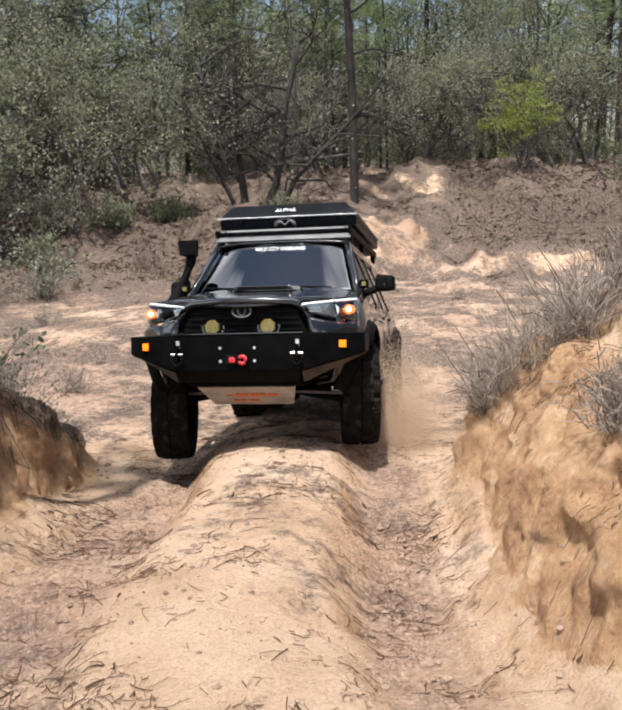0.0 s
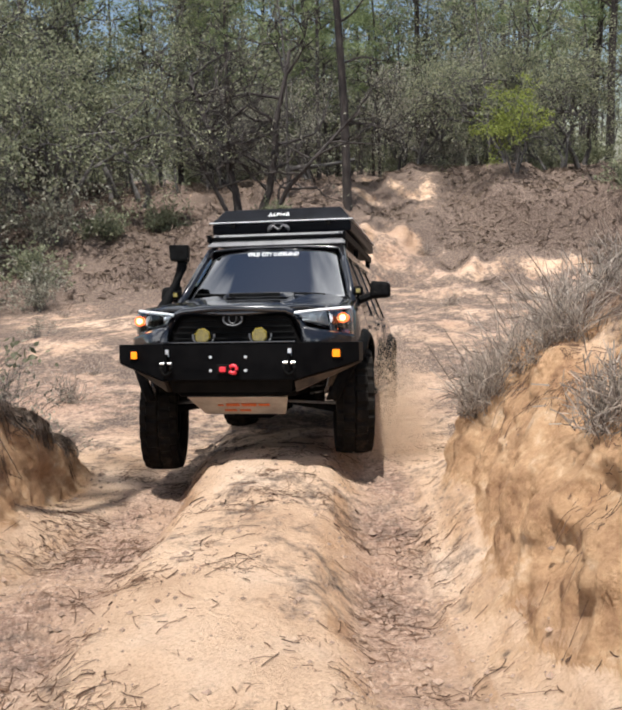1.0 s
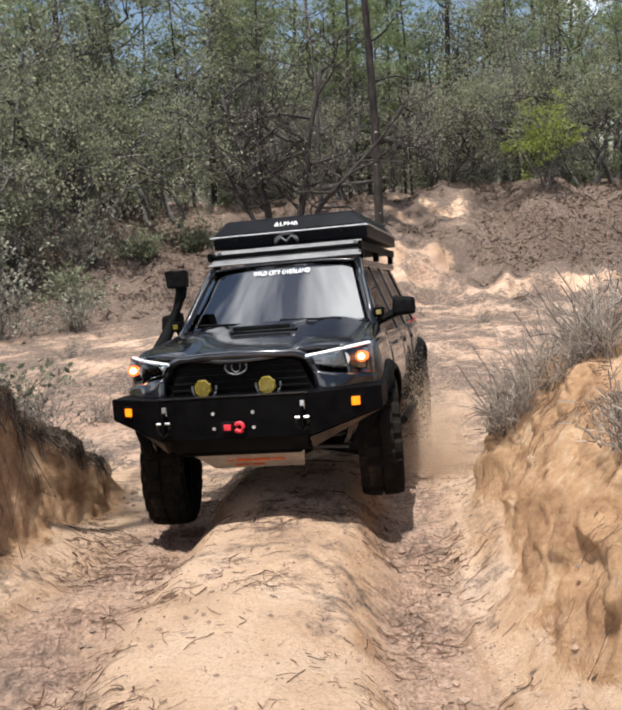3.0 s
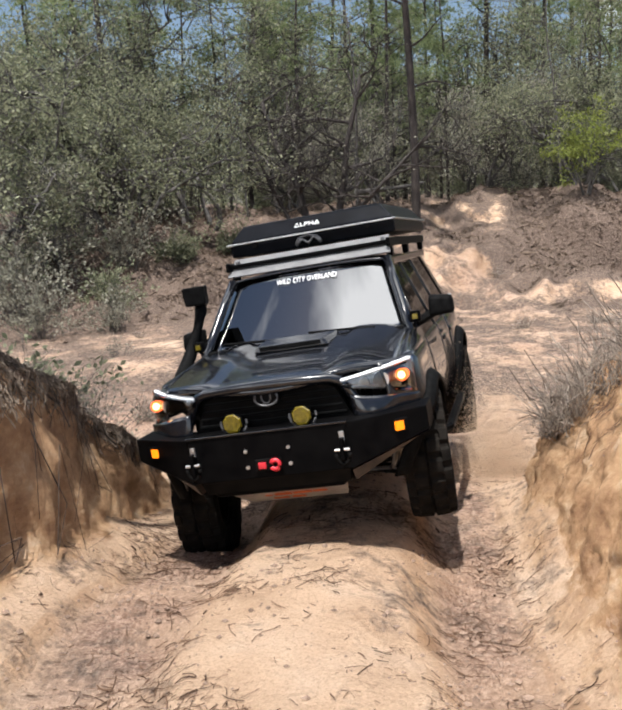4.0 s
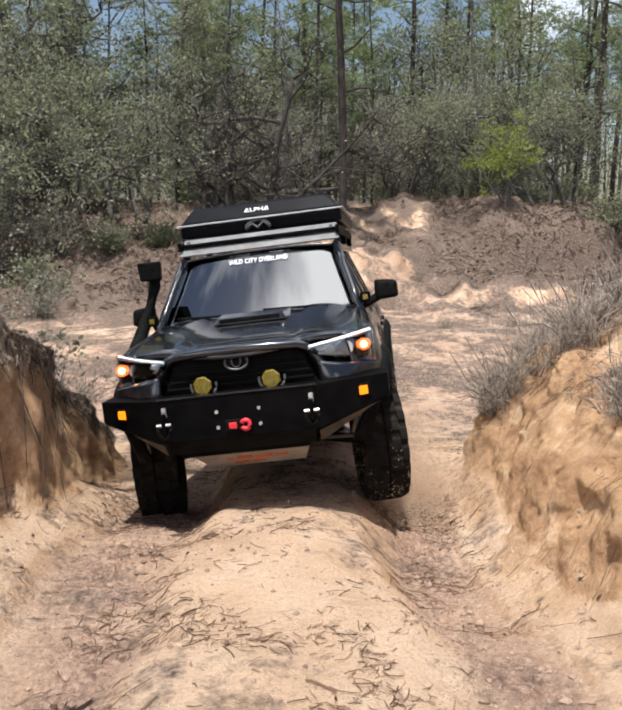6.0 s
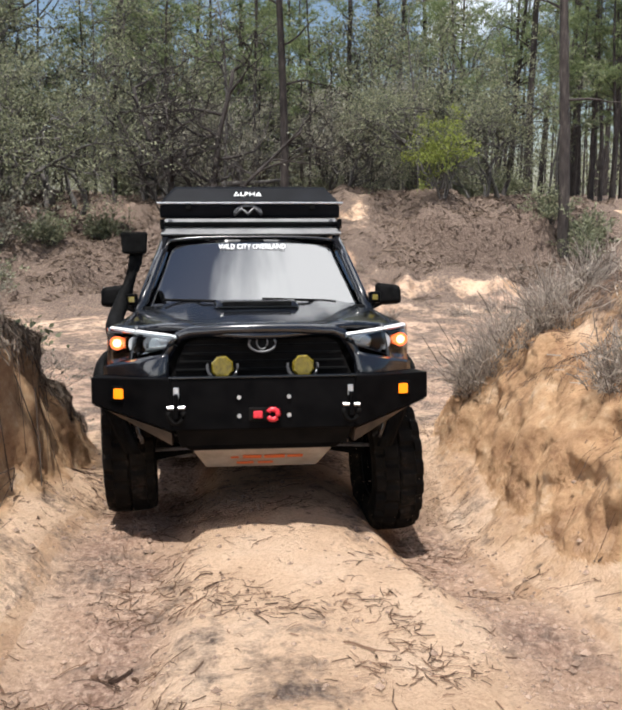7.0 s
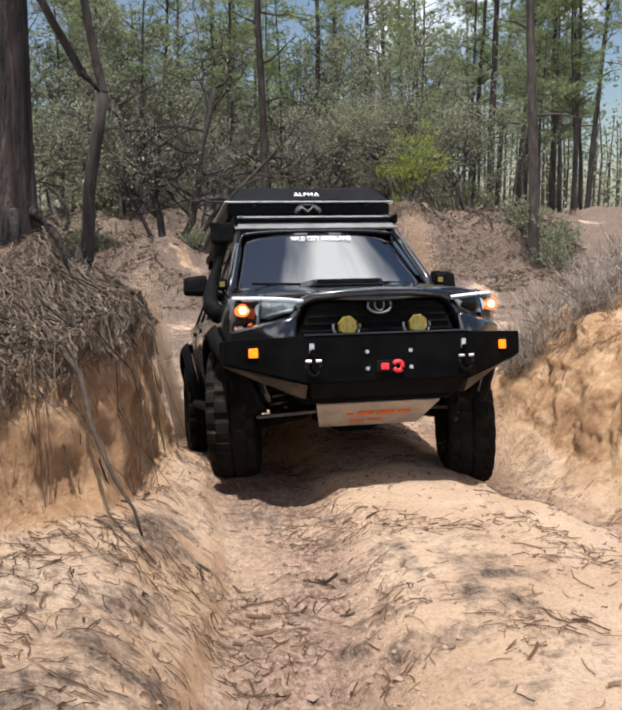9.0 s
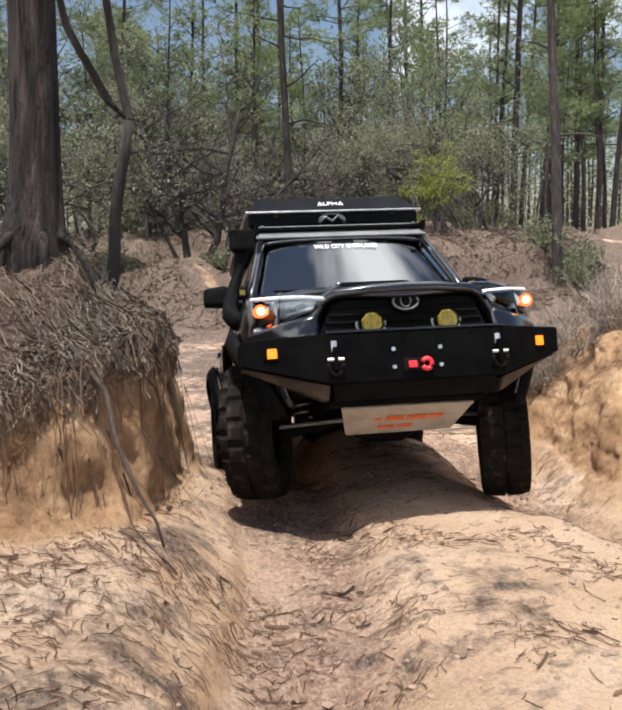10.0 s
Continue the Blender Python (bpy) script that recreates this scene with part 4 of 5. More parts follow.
    for x in (-0.38, 0.38):
        seat = part("seat", one_box(x, 1.35, 0.98, 0.50, 0.52, 0.16, bevel=0.05), M_FABRIC, truck)
        part("backrest", one_box(x, 1.62, 1.25, 0.48, 0.14, 0.56, bevel=0.05, rot=Matrix.Rotation(-0.2, 4, "X")), M_FABRIC, seat)
        part("headrest", one_box(x, 1.70, 1.60, 0.26, 0.10, 0.18, bevel=0.04), M_FABRIC, seat)
    part("rear_seat", one_box(0, 2.45, 1.15, 1.3, 0.2, 0.7, bevel=0.05), M_FABRIC, truck)
    part("rear_view_mirror", one_box(0, 0.82, 1.70, 0.24, 0.03, 0.07, bevel=0.015), M_PLASTIC, truck)
    for x, e in ((-0.10, -0.62), (0.55, 0.05)):
        part("wiper", one_tube([(x, ws - 0.06, 1.37), (x - 0.1, ws - 0.045, 1.38), (e, ws - 0.02, 1.395)], 0.01, 6), M_PLASTIC, truck)
    # roof, tailgate
    part("roof", skin(lambda u, v: ((lambda x, y: (x * (0.635 - 0.03 * v), y, 1.84 + 0.045 * (1 - x ** 4) * (0.5 + 0.5 * math.sin(math.pi * min(1, v * 1.6 + 0.1)))))(-1 + 2 * u, wt + (3.35 - wt) * v)), 18, 14, 0.02), M_PAINT, truck, smooth=True)
    for s in (-1, 1):
        part("roof_rail", one_box(s * 0.63, 2.1, 1.815, 0.05, 2.5, 0.06, bevel=0.01), M_PAINT, truck)
    gate = part("tailgate", hexa([(-0.82, 3.74, 0.70), (0.82, 3.74, 0.70), (0.60, 3.40, 1.84), (-0.60, 3.40, 1.84), (-0.82, 3.68, 0.70), (0.82, 3.68, 0.70), (0.60, 3.34, 1.84), (-0.60, 3.34, 1.84)]), M_PAINT, truck)
    part("rear_window", hexa([(-0.68, 3.615, 1.28), (0.68, 3.615, 1.28), (0.58, 3.475, 1.74), (-0.58, 3.475, 1.74), (-0.68, 3.60, 1.28), (0.68, 3.60, 1.28), (0.58, 3.46, 1.74), (-0.58, 3.46, 1.74)]), M_SIDEGLASS, gate)
    part("rear_bumper", one_box(0, 3.80, 0.68, 1.78, 0.22, 0.2, bevel=0.03), M_MATTE, truck)
    # snorkel up the pillar
    sn = part("snorkel", one_tube([(-0.90, 0.06, 1.15), (-0.935, 0.22, 1.22), (-0.93, 0.34, 1.30), (-0.88, 0.46, 1.45), (-0.82, 0.52, 1.66), (-0.81, 0.53, 1.74)], [0.06, 0.06, 0.052, 0.047, 0.047, 0.047], 10), M_PLASTIC, truck, "black plastic air snorkel", smooth=True)
    part("snorkel_head", hexa([(-0.90, 0.42, 1.715), (-0.73, 0.42, 1.715), (-0.72, 0.41, 1.86), (-0.91, 0.41, 1.86), (-0.87, 0.58, 1.715), (-0.76, 0.58, 1.715), (-0.75, 0.56, 1.86), (-0.88, 0.56, 1.86)], 0.015), M_PLASTIC, sn)
    # rack, wind fairing and hard-shell roof tent
    rack = part("roof_rack", one_box(0, 2.1, 1.965, 1.30, 2.4, 0.03, bevel=0.008), M_MATTE, truck)
    for s in (-1, 1):
        part("rack_rail", one_box(s * 0.655, 2.1, 1.96, 0.03, 2.5, 0.07, bevel=0.008), M_MATTE, rack)
        for y in (1.0, 2.0, 3.2):
            part("rack_foot", one_box(s * 0.64, y, 1.895, 0.05, 0.10, 0.09, bevel=0.01), M_MATTE, rack)
        part("fairing_bracket", one_box(s * 0.60, 0.97, 1.955, 0.03, 0.05, 0.10, bevel=0.006), M_GREYBADGE, rack)
    part("wind_fairing", hexa([(-0.665, 0.84, 1.885), (0.665, 0.84, 1.885), (0.645, 1.05, 2.02), (-0.645, 1.05, 2.02), (-0.665, 0.855, 1.875), (0.665, 0.855, 1.875), (0.645, 1.065, 2.01), (-0.645, 1.065, 2.01)], 0.003), M_GREYFAIR, rack, "dusty grey wind fairing")
    tent = part("roof_tent", hexa([(-0.69, 1.13, 2.035), (0.69, 1.13, 2.035), (0.69, 1.11, 2.135), (-0.69, 1.11, 2.135), (-0.69, 3.35, 2.035), (0.69, 3.35, 2.035), (0.69, 3.35, 2.135), (-0.69, 3.35, 2.135)], 0.02), M_TENT, truck, "black hard-shell roof tent")
    part("tent_rail", one_box(0, 2.22, 2.142, 1.42, 2.28, 0.014, bevel=0.004), M_SILVER, tent, "thin silver rail")
    part("tent_lid", hexa([(-0.69, 1.10, 2.15), (0.69, 1.10, 2.15), (0.58, 1.21, 2.285), (-0.58, 1.21, 2.285), (-0.69, 3.34, 2.15), (0.69, 3.34, 2.15), (0.58, 3.25, 2.285), (-0.58, 3.25, 2.285)], 0.025), M_TENT, tent)
    lettering("tent_letters", "\u0394LPH\u0394", 0.056, Matrix.Translation((-0.02, 1.146, 2.214)) @ Matrix.Rotation(-0.69, 4, "X"), M_WHITE, tent, 0.004, 1.25)
    bm = bmesh.new()
    tube(bm, [(-0.02 + 0.105 * math.cos(a), 1.104, 2.055 + 0.07 * math.sin(a)) for a in np.linspace(0.1, math.pi - 0.1, 14)], 0.011, 6)
    tube(bm, [(-0.125, 1.104, 2.052), (-0.07, 1.104, 2.10), (-0.02, 1.104, 2.06), (0.03, 1.104, 2.11), (0.085, 1.104, 2.052)], 0.013, 6)
    part("tent_emblem", bm, M_GREYBADGE, tent, "grey mountain emblem", smooth=True)
    for s in (-1, 1):
        part("tent_latch", one_box(s * 0.47, 1.10, 2.12, 0.045, 0.03, 0.06, bevel=0.008), M_CHASSIS, tent)
    wheels = [build_wheel(truck, s, y) for y in (0.0, BASE) for s in (-1, 1)]
    return truck, wheels


M_GREYFAIR = surface("dusty_grey_sheet", [(0.3, (0.10, 0.10, 0.105)), (0.7, (0.19, 0.19, 0.19))], 6, 0.7, 0.0)
TRUCK, WHEELS = build_truck()


# ---- trees, brush, grass, roots and litter ----
class Sticks:
    """Tapered limbs and loose leaves gathered into one mesh each."""

    def __init__(self, seed):
        self.rng = random.Random(seed)
        self.v, self.f, self.lv, self.lf = [], [], [], []

    def limb(self, pts, r0, r1, sides=5):
        n0 = len(self.v)
        for i, p in enumerate(pts):
            d = (pts[min(i + 1, len(pts) - 1)] - pts[max(i - 1, 0)]).normalized()
            a = d.orthogonal().normalized()
            b = d.cross(a)
            r = r0 + (r1 - r0) * i / (len(pts) - 1)
            for k in range(sides):
                w = 2 * math.pi * k / sides
                self.v.append(tuple(p + r * (math.cos(w) * a + math.sin(w) * b)))
        for i in range(len(pts) - 1):
            for k in range(sides):
                a, b = n0 + i * sides + k, n0 + i * sides + (k + 1) % sides
                self.f.append((a, b, b + sides, a + sides))
        self.f.append(tuple(n0 + (len(pts) - 1) * sides + k for k in range(sides)))

    def wander(self, start, way, length, steps, bend, rise=0.0):
        """Points of a crooked limb."""
        g, p, d = self.rng.gauss, Vector(start), Vector(way).normalized()
        pts = [p.copy()]
        for _ in range(steps):
            d = (d + Vector((g(0, bend), g(0, bend), g(0, bend) + rise))).normalized()
            p = p + d * (length / steps)
            pts.append(p.copy())
        return pts, d

    def leaf(self, p, way, size, wide):
        g = self.rng.gauss
        d = (Vector(way) + Vector((g(0, 0.6), g(0, 0.6), g(0, 0.5)))).normalized() * size
        s = d.cross(Vector((g(0, 1), g(0, 1), g(0, 1)))).normalized() * wide
        n = len(self.lv)
        self.lv += [tuple(p), tuple(p + d * 0.5 + s), tuple(p + d), tuple(p + d * 0.5 - s)]
        self.lf.append((n, n + 1, n + 2, n + 3))

    def blade(self, p, tip, wide):
        n = len(self.lv)
        s = (tip - p).cross(Vector((self.rng.gauss(0, 1), self.rng.gauss(0, 1), self.rng.gauss(0, 1)))).normalized() * wide
        self.lv += [tuple(p - s), tuple(p + s), tuple(tip)]
        self.lf.append((n, n + 1, n + 2))


def fork(st, start, way, length, r, depth, leaves, size, bend=0.28):
    """A limb that splits again and again, with leaves on its last twigs."""
    pts, d = st.wander(start, way, length, 5 if depth > 1 else 3, bend, 0.02)
    st.limb(pts, r, r * 0.55, 6 if depth > 2 else 4 if depth > 0 else 3)
    if depth == 0:
        for _ in range(leaves):
            st.leaf(pts[st.rng.randint(1, 3)] + Vector((st.rng.gauss(0, 0.1), st.rng.gauss(0, 0.1), st.rng.gauss(0, 0.08))), d, size * st.rng.uniform(0.6, 1.3), size * 0.3)
        return
    for k in range(st.rng.choice((2, 3, 3))):
        side = Vector((st.rng.gauss(0, 0.75), st.rng.gauss(0, 0.75), st.rng.gauss(0.12, 0.45)))
        fork(st, pts[-1 - (k > 1) * st.rng.randint(1, 2)], d + side, length * st.rng.uniform(0.55, 0.85), r * 0.6, depth - 1, leaves, size, bend)


def tree_thing(name, st, bark, leafmat, label, category, trunk_name="trunk", crown_name="crown", group=""):
    root = tagged(new(name), label, category, group)
    mesh_thing(trunk_name, st.v, st.f, bark, root, smooth=True)
    if st.lf:
        mesh_thing(crown_name, st.lv, st.lf, leafmat, root)
    return root


def pine(seed, height, r, bare, label):
    """A tall pine: straight stem, a few crooked limbs with tufts of needles above the bare part."""
    st = Sticks(seed)
    R = st.rng
    pts, _ = st.wander((0, 0, -0.4), (R.gauss(0, 0.02), R.gauss(0, 0.02), 1), height, 14, 0.018, 0.03)
    st.limb(pts, r, r * 0.3, 10)
    for t in (0.30, 0.36, 0.43):
        a = R.uniform(0, 2 * math.pi)
        lp, _ = st.wander(pts[int(t * 14)], (math.cos(a), math.sin(a), 0.35), R.uniform(1.0, 2.2), 6, 0.16, 0.03)
        st.limb(lp, r * 0.22 + 0.012, 0.01, 5)
    for _ in range(int(height * 2.3)):
        t = bare + (1 - bare) * R.random() ** 0.8
        p = pts[min(13, int(t * 14))].lerp(pts[min(14, int(t * 14) + 1)], R.random())
        a = R.uniform(0, 2 * math.pi)
        ln = R.uniform(1.0, 3.0) * (1.3 - 0.75 * t)
        lp, d = st.wander(p, (math.cos(a), math.sin(a), R.uniform(-0.1, 0.5)), ln, 5, 0.2, 0.05)
        st.limb(lp, r * 0.16 + 0.012, 0.008, 4)
        if R.random() < 0.12:
            continue
        for q in lp[3:]:
            for _ in range(6):
                c = q + Vector((R.gauss(0, 0.30), R.gauss(0, 0.30), R.gauss(0.08, 0.16)))
                for _ in range(10):
                    st.blade(c, c + Vector((R.gauss(0, 1), R.gauss(0, 1), R.gauss(0.25, 0.8))).normalized() * R.uniform(0.18, 0.38), 0.019)
    return tree_thing("pine_tree", st, M_BARK, M_NEEDLE, label, "tree", group="pines of the forest")


def scrub_oak(seed, height, leaves, leafmat, label, depth=5, stems=3, size=0.11, name="scrub_oak", first=1.0, bark=None, stout=1.0, lean=0.35):
    st = Sticks(seed)
    R = st.rng
    for k in range(stems):
        a = R.uniform(0, 2 * math.pi)
        fork(st, (0.12 * math.cos(a), 0.12 * math.sin(a), -0.2), (lean * math.cos(a), lean * math.sin(a), 1.0), height * R.uniform(0.32, 0.42) * first, (0.035 + 0.009 * height) * stout, depth, leaves, size)
    return tree_thing(name, st, bark or M_GREYWOOD, leafmat, label, "tree", group="scrub oaks of the forest")


def brush(seed, height, n, leafmat, label, leaf=0.09, per=18, name="bush", spread=0.55, thin=0.007):
    """Many thin crooked stems from one foot, with small leaves."""
    st = Sticks(seed)
    R = st.rng
    for _ in range(n):
        a, s = R.uniform(0, 2 * math.pi), abs(R.gauss(0, spread))
        ln = height * R.uniform(0.5, 1.1)
        pts, d = st.wander((0.25 * s * math.cos(a), 0.25 * s * math.sin(a), -0.08), (s * math.cos(a), s * math.sin(a), 1), ln, 6, 0.14, 0.0)
        st.limb(pts, thin, thin * 0.35, 3)
        for _ in range(3):
            p = pts[R.randint(2, 5)]
            tw, _ = st.wander(p, d + Vector((R.gauss(0, 0.8), R.gauss(0, 0.8), R.gauss(0, 0.4))), ln * 0.3, 3, 0.2)
            st.limb(tw, thin * 0.6, thin * 0.25, 3)
            for _ in range(per // 3):
                st.leaf(tw[R.randint(1, 3)] + Vector((R.gauss(0, 0.05), R.gauss(0, 0.05), R.gauss(0, 0.05))), d, leaf * R.uniform(0.6, 1.3), leaf * 0.32)
    return tree_thing(name, st, M_GREYWOOD, leafmat, label, "bush", "stem", "foliage", "bushes of the undergrowth")


def grass_clump(seed, height, n, label, spread=0.5, lean=(0, 0)):
    st = Sticks(seed)
    R = st.rng
    for _ in range(n):
        a, s = R.uniform(0, 2 * math.pi), abs(R.gauss(0, spread))
        o = Vector((R.gauss(0, 0.07), R.gauss(0, 0.07), -0.03))
        pts, _ = st.wander(o, (s * math.cos(a) + lean[0], s * math.sin(a) + lean[1], 1), height * R.uniform(0.4, 1.1), 4, 0.24, -0.06)
        w = R.uniform(0.0022, 0.0055)
        for p, q in zip(pts, pts[1:]):
            side = (q - p).cross(Vector((R.gauss(0, 1), R.gauss(0, 1), 0.2))).normalized() * w
            k = len(st.lv)
            st.lv += [tuple(p - side), tuple(p + side), tuple(q + side * 0.8), tuple(q - side * 0.8)]
            st.lf.append((k, k + 1, k + 2, k + 3))
    ob = mesh_thing("grass_clump", st.lv, st.lf, M_DRYGRASS)
    return tagged(ob, label, "grass", "dry grass on the banks")


PLANT = random.Random(41)


def plant(ob, x, y, scale=None, sink=0.0, turn=None, first=False):
    m = Matrix.Translation((x, y, gz(x, y) - sink)) @ Matrix.Rotation(PLANT.uniform(0, 6.28) if turn is None else turn, 4, "Z")
    s = scale or PLANT.uniform(0.85, 1.2)
    c = ob if first else copy_thing(ob, Matrix())
    c.matrix_basis = m @ Matrix.Diagonal((s, s, s, 1))
    return c


def forest():
    pines = [pine(100 + i, h, r, b, "tall slender pine with grey-brown bark and sparse needles") for i, (h, r, b) in enumerate(((17, 0.15, 0.46), (15, 0.13, 0.40), (19, 0.19, 0.50), (13, 0.10, 0.34)))]
    oaks = [scrub_oak(200 + i, h, lv, mt, "grey crooked scrub oak with thin dry leaves", 6, st, 0.085) for i, (h, lv, mt, st) in enumerate(((5.2, 5, M_GREYLEAF, 2), (6.2, 8, M_OAK, 2), (4.6, 5, M_OAK, 3)))]
    bushes = [brush(300 + i, h, n, mt, lb, 0.11, 24) for i, (h, n, mt, lb) in enumerate(((1.6, 55, M_OAK, "dull green leafy bush of the undergrowth"), (2.3, 55, M_GREYLEAF, "grey dry bush of the undergrowth"), (1.1, 60, M_OAK, "low dull green bush")))]
    used = set()

    def gap(x, y):
        """The two places where the sky shows between the trees."""
        return y > 37 and (abs(x / y + 0.20) < 0.035 or 0.30 < x / y < 0.34 and y > 60)

    def put(ob, x, y, scale=None, sink=0.0):
        if gap(x, y) and ob.name in used:
            return
        plant(ob, x, y, scale, sink, first=ob.name not in used)
        used.add(ob.name)

    # the pines that stand by themselves at the edge of the clearing
    put(pines[0], 0.75, 28.5, 1.0, 0.1)
    put(pines[2], 9.55, 26.7, 1.0, 0.1)
    put(pines[1], -0.75, 38.0, 1.0)
    for x, y, k, s in ((-5.9, 37.0, 1, 1.0), (4.2, 40, 0, 1.0), (7.2, 44, 1, 1.0), (12.5, 40, 2, 1.0), (14.8, 38, 0, 1.0), (13.3, 45, 1, 1.1), (11.0, 47, 3, 1.1), (16.5, 47, 2, 1.0), (15.4, 52, 1, 1.1), (18.5, 50, 0, 1.0), (9.6, 52, 1, 1.0), (12.2, 56, 2, 1.0), (17.8, 58, 3, 1.2), (20.5, 56, 1, 1.1), (-10.5, 33, 0, 1.0), (-8.2, 42, 2, 1.0), (-12.8, 38, 1, 1.1), (1.9, 47, 3, 1.1), (-3.2, 45, 1, 1.0), (-15.0, 30, 3, 1.1)):
        put(pines[k], x, y, s)
    for x, y, k, s in ((-9.0, 27.6, 1, 1.55), (-11.2, 30.5, 1, 1.75), (-7.6, 31.5, 1, 1.5), (-12.6, 27.0, 2, 1.7), (-13.5, 33.0, 1, 1.9), (-10.0, 34.0, 2, 1.8), (10.5, 37.0, 1, 1.3), (5.0, 37.5, 1, 1.4)):
        put(oaks[k], x, y, s)
    R = random.Random(8)
    for _ in range(13):
        y = R.uniform(52, 90)
        put(pines[3], R.uniform(0.24, 0.44) * y, y, R.uniform(0.8, 1.1))
    R = random.Random(5)
    for _ in range(22):
        y = R.uniform(33, 46)
        x = R.uniform(-0.40 * y, 0.44 * y)
        if abs(x - 2.4) < 1.8 and y < 37:
            continue
        put(pines[R.choice((1, 3, 3))], x, y, R.uniform(0.6, 1.0))
    for _ in range(28):
        y = R.uniform(44, 88)
        x = R.uniform(-0.42 * y, 0.46 * y)
        put(pines[R.randrange(4)], x, y, R.uniform(0.8, 1.15))
    for x, y, k, s in ((-8.0, 27.5, 2, 1.2), (-6.3, 30.5, 1, 1.1), (-10.0, 29.0, 1, 1.2), (3.4, 34.5, 0, 1.0), (6.8, 35.5, 1, 1.0), (8.6, 33.5, 2, 1.0), (-11.5, 25.0, 2, 1.1), (-9.2, 23.5, 0, 0.9)):
        put(oaks[k], x, y, s)
    for _ in range(26):
        y = R.uniform(32, 60)
        x = R.uniform(-0.42 * y, 0.24 * y)
        if abs(x - 2.5) < 1.8 and y < 36:
            continue
        put(oaks[R.randrange(3)], x, y, R.uniform(0.8, 1.25))
    for _ in range(17):
        y = R.uniform(40, 64)
        x = R.uniform(-0.42 * y, 0.20 * y)
        put(oaks[R.randrange(3)], x, y, R.uniform(1.4, 2.1))
    for _ in range(30):
        y = R.uniform(30.5, 48)
        x = R.uniform(-0.42 * y, 0.34 * y)
        if abs(x - 5.4) < 2.6 and y < 32.5 or abs(x - 2.4) < 2.0 and y < 36 or (3.5 < x < 9 and y < 29.5):
            continue
        put(bushes[R.randrange(3)], x, y, R.uniform(0.8, 1.35), 0.05)
    for x, y, k, s in ((-7.5, 22.5, 0, 0.9), (-9.5, 21.5, 1, 1.1), (-8.4, 20.0, 1, 0.8), (-10.5, 19.0, 0, 1.2), (-6.4, 25.8, 2, 1.0), (-7.6, 25.0, 1, 1.0), (-1.6, 27.3, 2, 0.8), (9.2, 27.2, 0, 0.9), (10.0, 26.4, 0, 0.8), (10.6, 27.5, 2, 1.1), (-5.0, 27.8, 2, 0.9), (-6.9, 21.0, 1, 0.6), (-11.8, 22.0, 1, 1.4), (-12.5, 18.0, 2, 1.6)):
        put(bushes[k], x, y, s, 0.05)
    # thin grey saplings that fill the undergrowth
    saplings = []
    for i in range(3):
        st = Sticks(340 + i)
        pts, d = st.wander((0, 0, -0.2), (st.rng.gauss(0, 0.08), st.rng.gauss(0, 0.08), 1), 5.5, 8, 0.06, 0.03)
        st.limb(pts, 0.05, 0.012, 5)
        for q in pts[3:]:
            for _ in range(2):
                fork(st, q, (st.rng.gauss(0, 1), st.rng.gauss(0, 1), 0.5), st.rng.uniform(0.6, 1.1), 0.014, 2, 8, 0.08)
        saplings.append(tree_thing("sapling", st, M_GREYWOOD, M_OAK, "thin grey sapling with few leaves", "tree", group="saplings of the undergrowth"))
    for _ in range(70):
        y = R.uniform(31, 50)
        x = R.uniform(-0.40 * y, 0.36 * y)
        if abs(x - 2.4) < 1.6 and y < 36:
            continue
        put(saplings[R.randrange(3)], x, y, R.uniform(0.6, 1.5))
    # the young lime-green tree: three upright stems, leaves in clumps
    st = Sticks(252)
    for dx, dy, ln in ((-0.22, 0.05, 2.5), (0.10, 0.1, 2.9), (0.34, -0.05, 2.4)):
        pts, d = st.wander((0.3 * dx, 0.3 * dy, -0.2), (dx, dy, 1), ln, 7, 0.07, 0.03)
        st.limb(pts, 0.055, 0.02, 6)
        for q in pts[3:]:
            for _ in range(2):
                fork(st, q, (st.rng.gauss(0, 1), st.rng.gauss(0, 1), 0.35), 0.75, 0.016, 2, 14, 0.12)
    lime = tree_thing("young_tree", st, M_GREYWOOD, M_LIME, "young tree with bright lime green leaves", "tree")
    # the large oak: dark stems that rise side by side, then spread into crooked limbs
    st = Sticks(257)
    for dx, dy, ln, r in ((-0.10, 0.0, 5.6, 0.15), (0.24, 0.05, 5.8, 0.15), (0.5, 0.1, 5.0, 0.10), (-0.36, 0.1, 4.6, 0.09)):
        pts, d = st.wander((0.1 * dx, 0.1 * dy, -0.9), (dx, dy, 1), ln + 0.6, 9, 0.11, 0.02)
        st.limb(pts, r, r * 0.35, 8)
        for k, q in enumerate(pts[3:]):
            for _ in range(1 + k % 2):
                a = st.rng.uniform(0, 6.28)
                fork(st, q, (math.cos(a), 0.6 * math.sin(a), st.rng.uniform(0.1, 0.7)), st.rng.uniform(1.0, 1.7), r * 0.45 * (1 - 0.06 * k), 3, 1, 0.09, 0.22)
    bare = tree_thing("bare_oak", st, M_BARK, M_GREYLEAF, "large dark crooked oak, almost bare", "tree")
    plant(bare, -2.45, 27.6, 1.0, 0.1, 0.0, first=True)
    plant(lime, 6.35, 30.2, 0.78, 0.0, 0.0, first=True)
    # the far wood behind them, too dense to count
    st = Sticks(77)
    R2 = st.rng
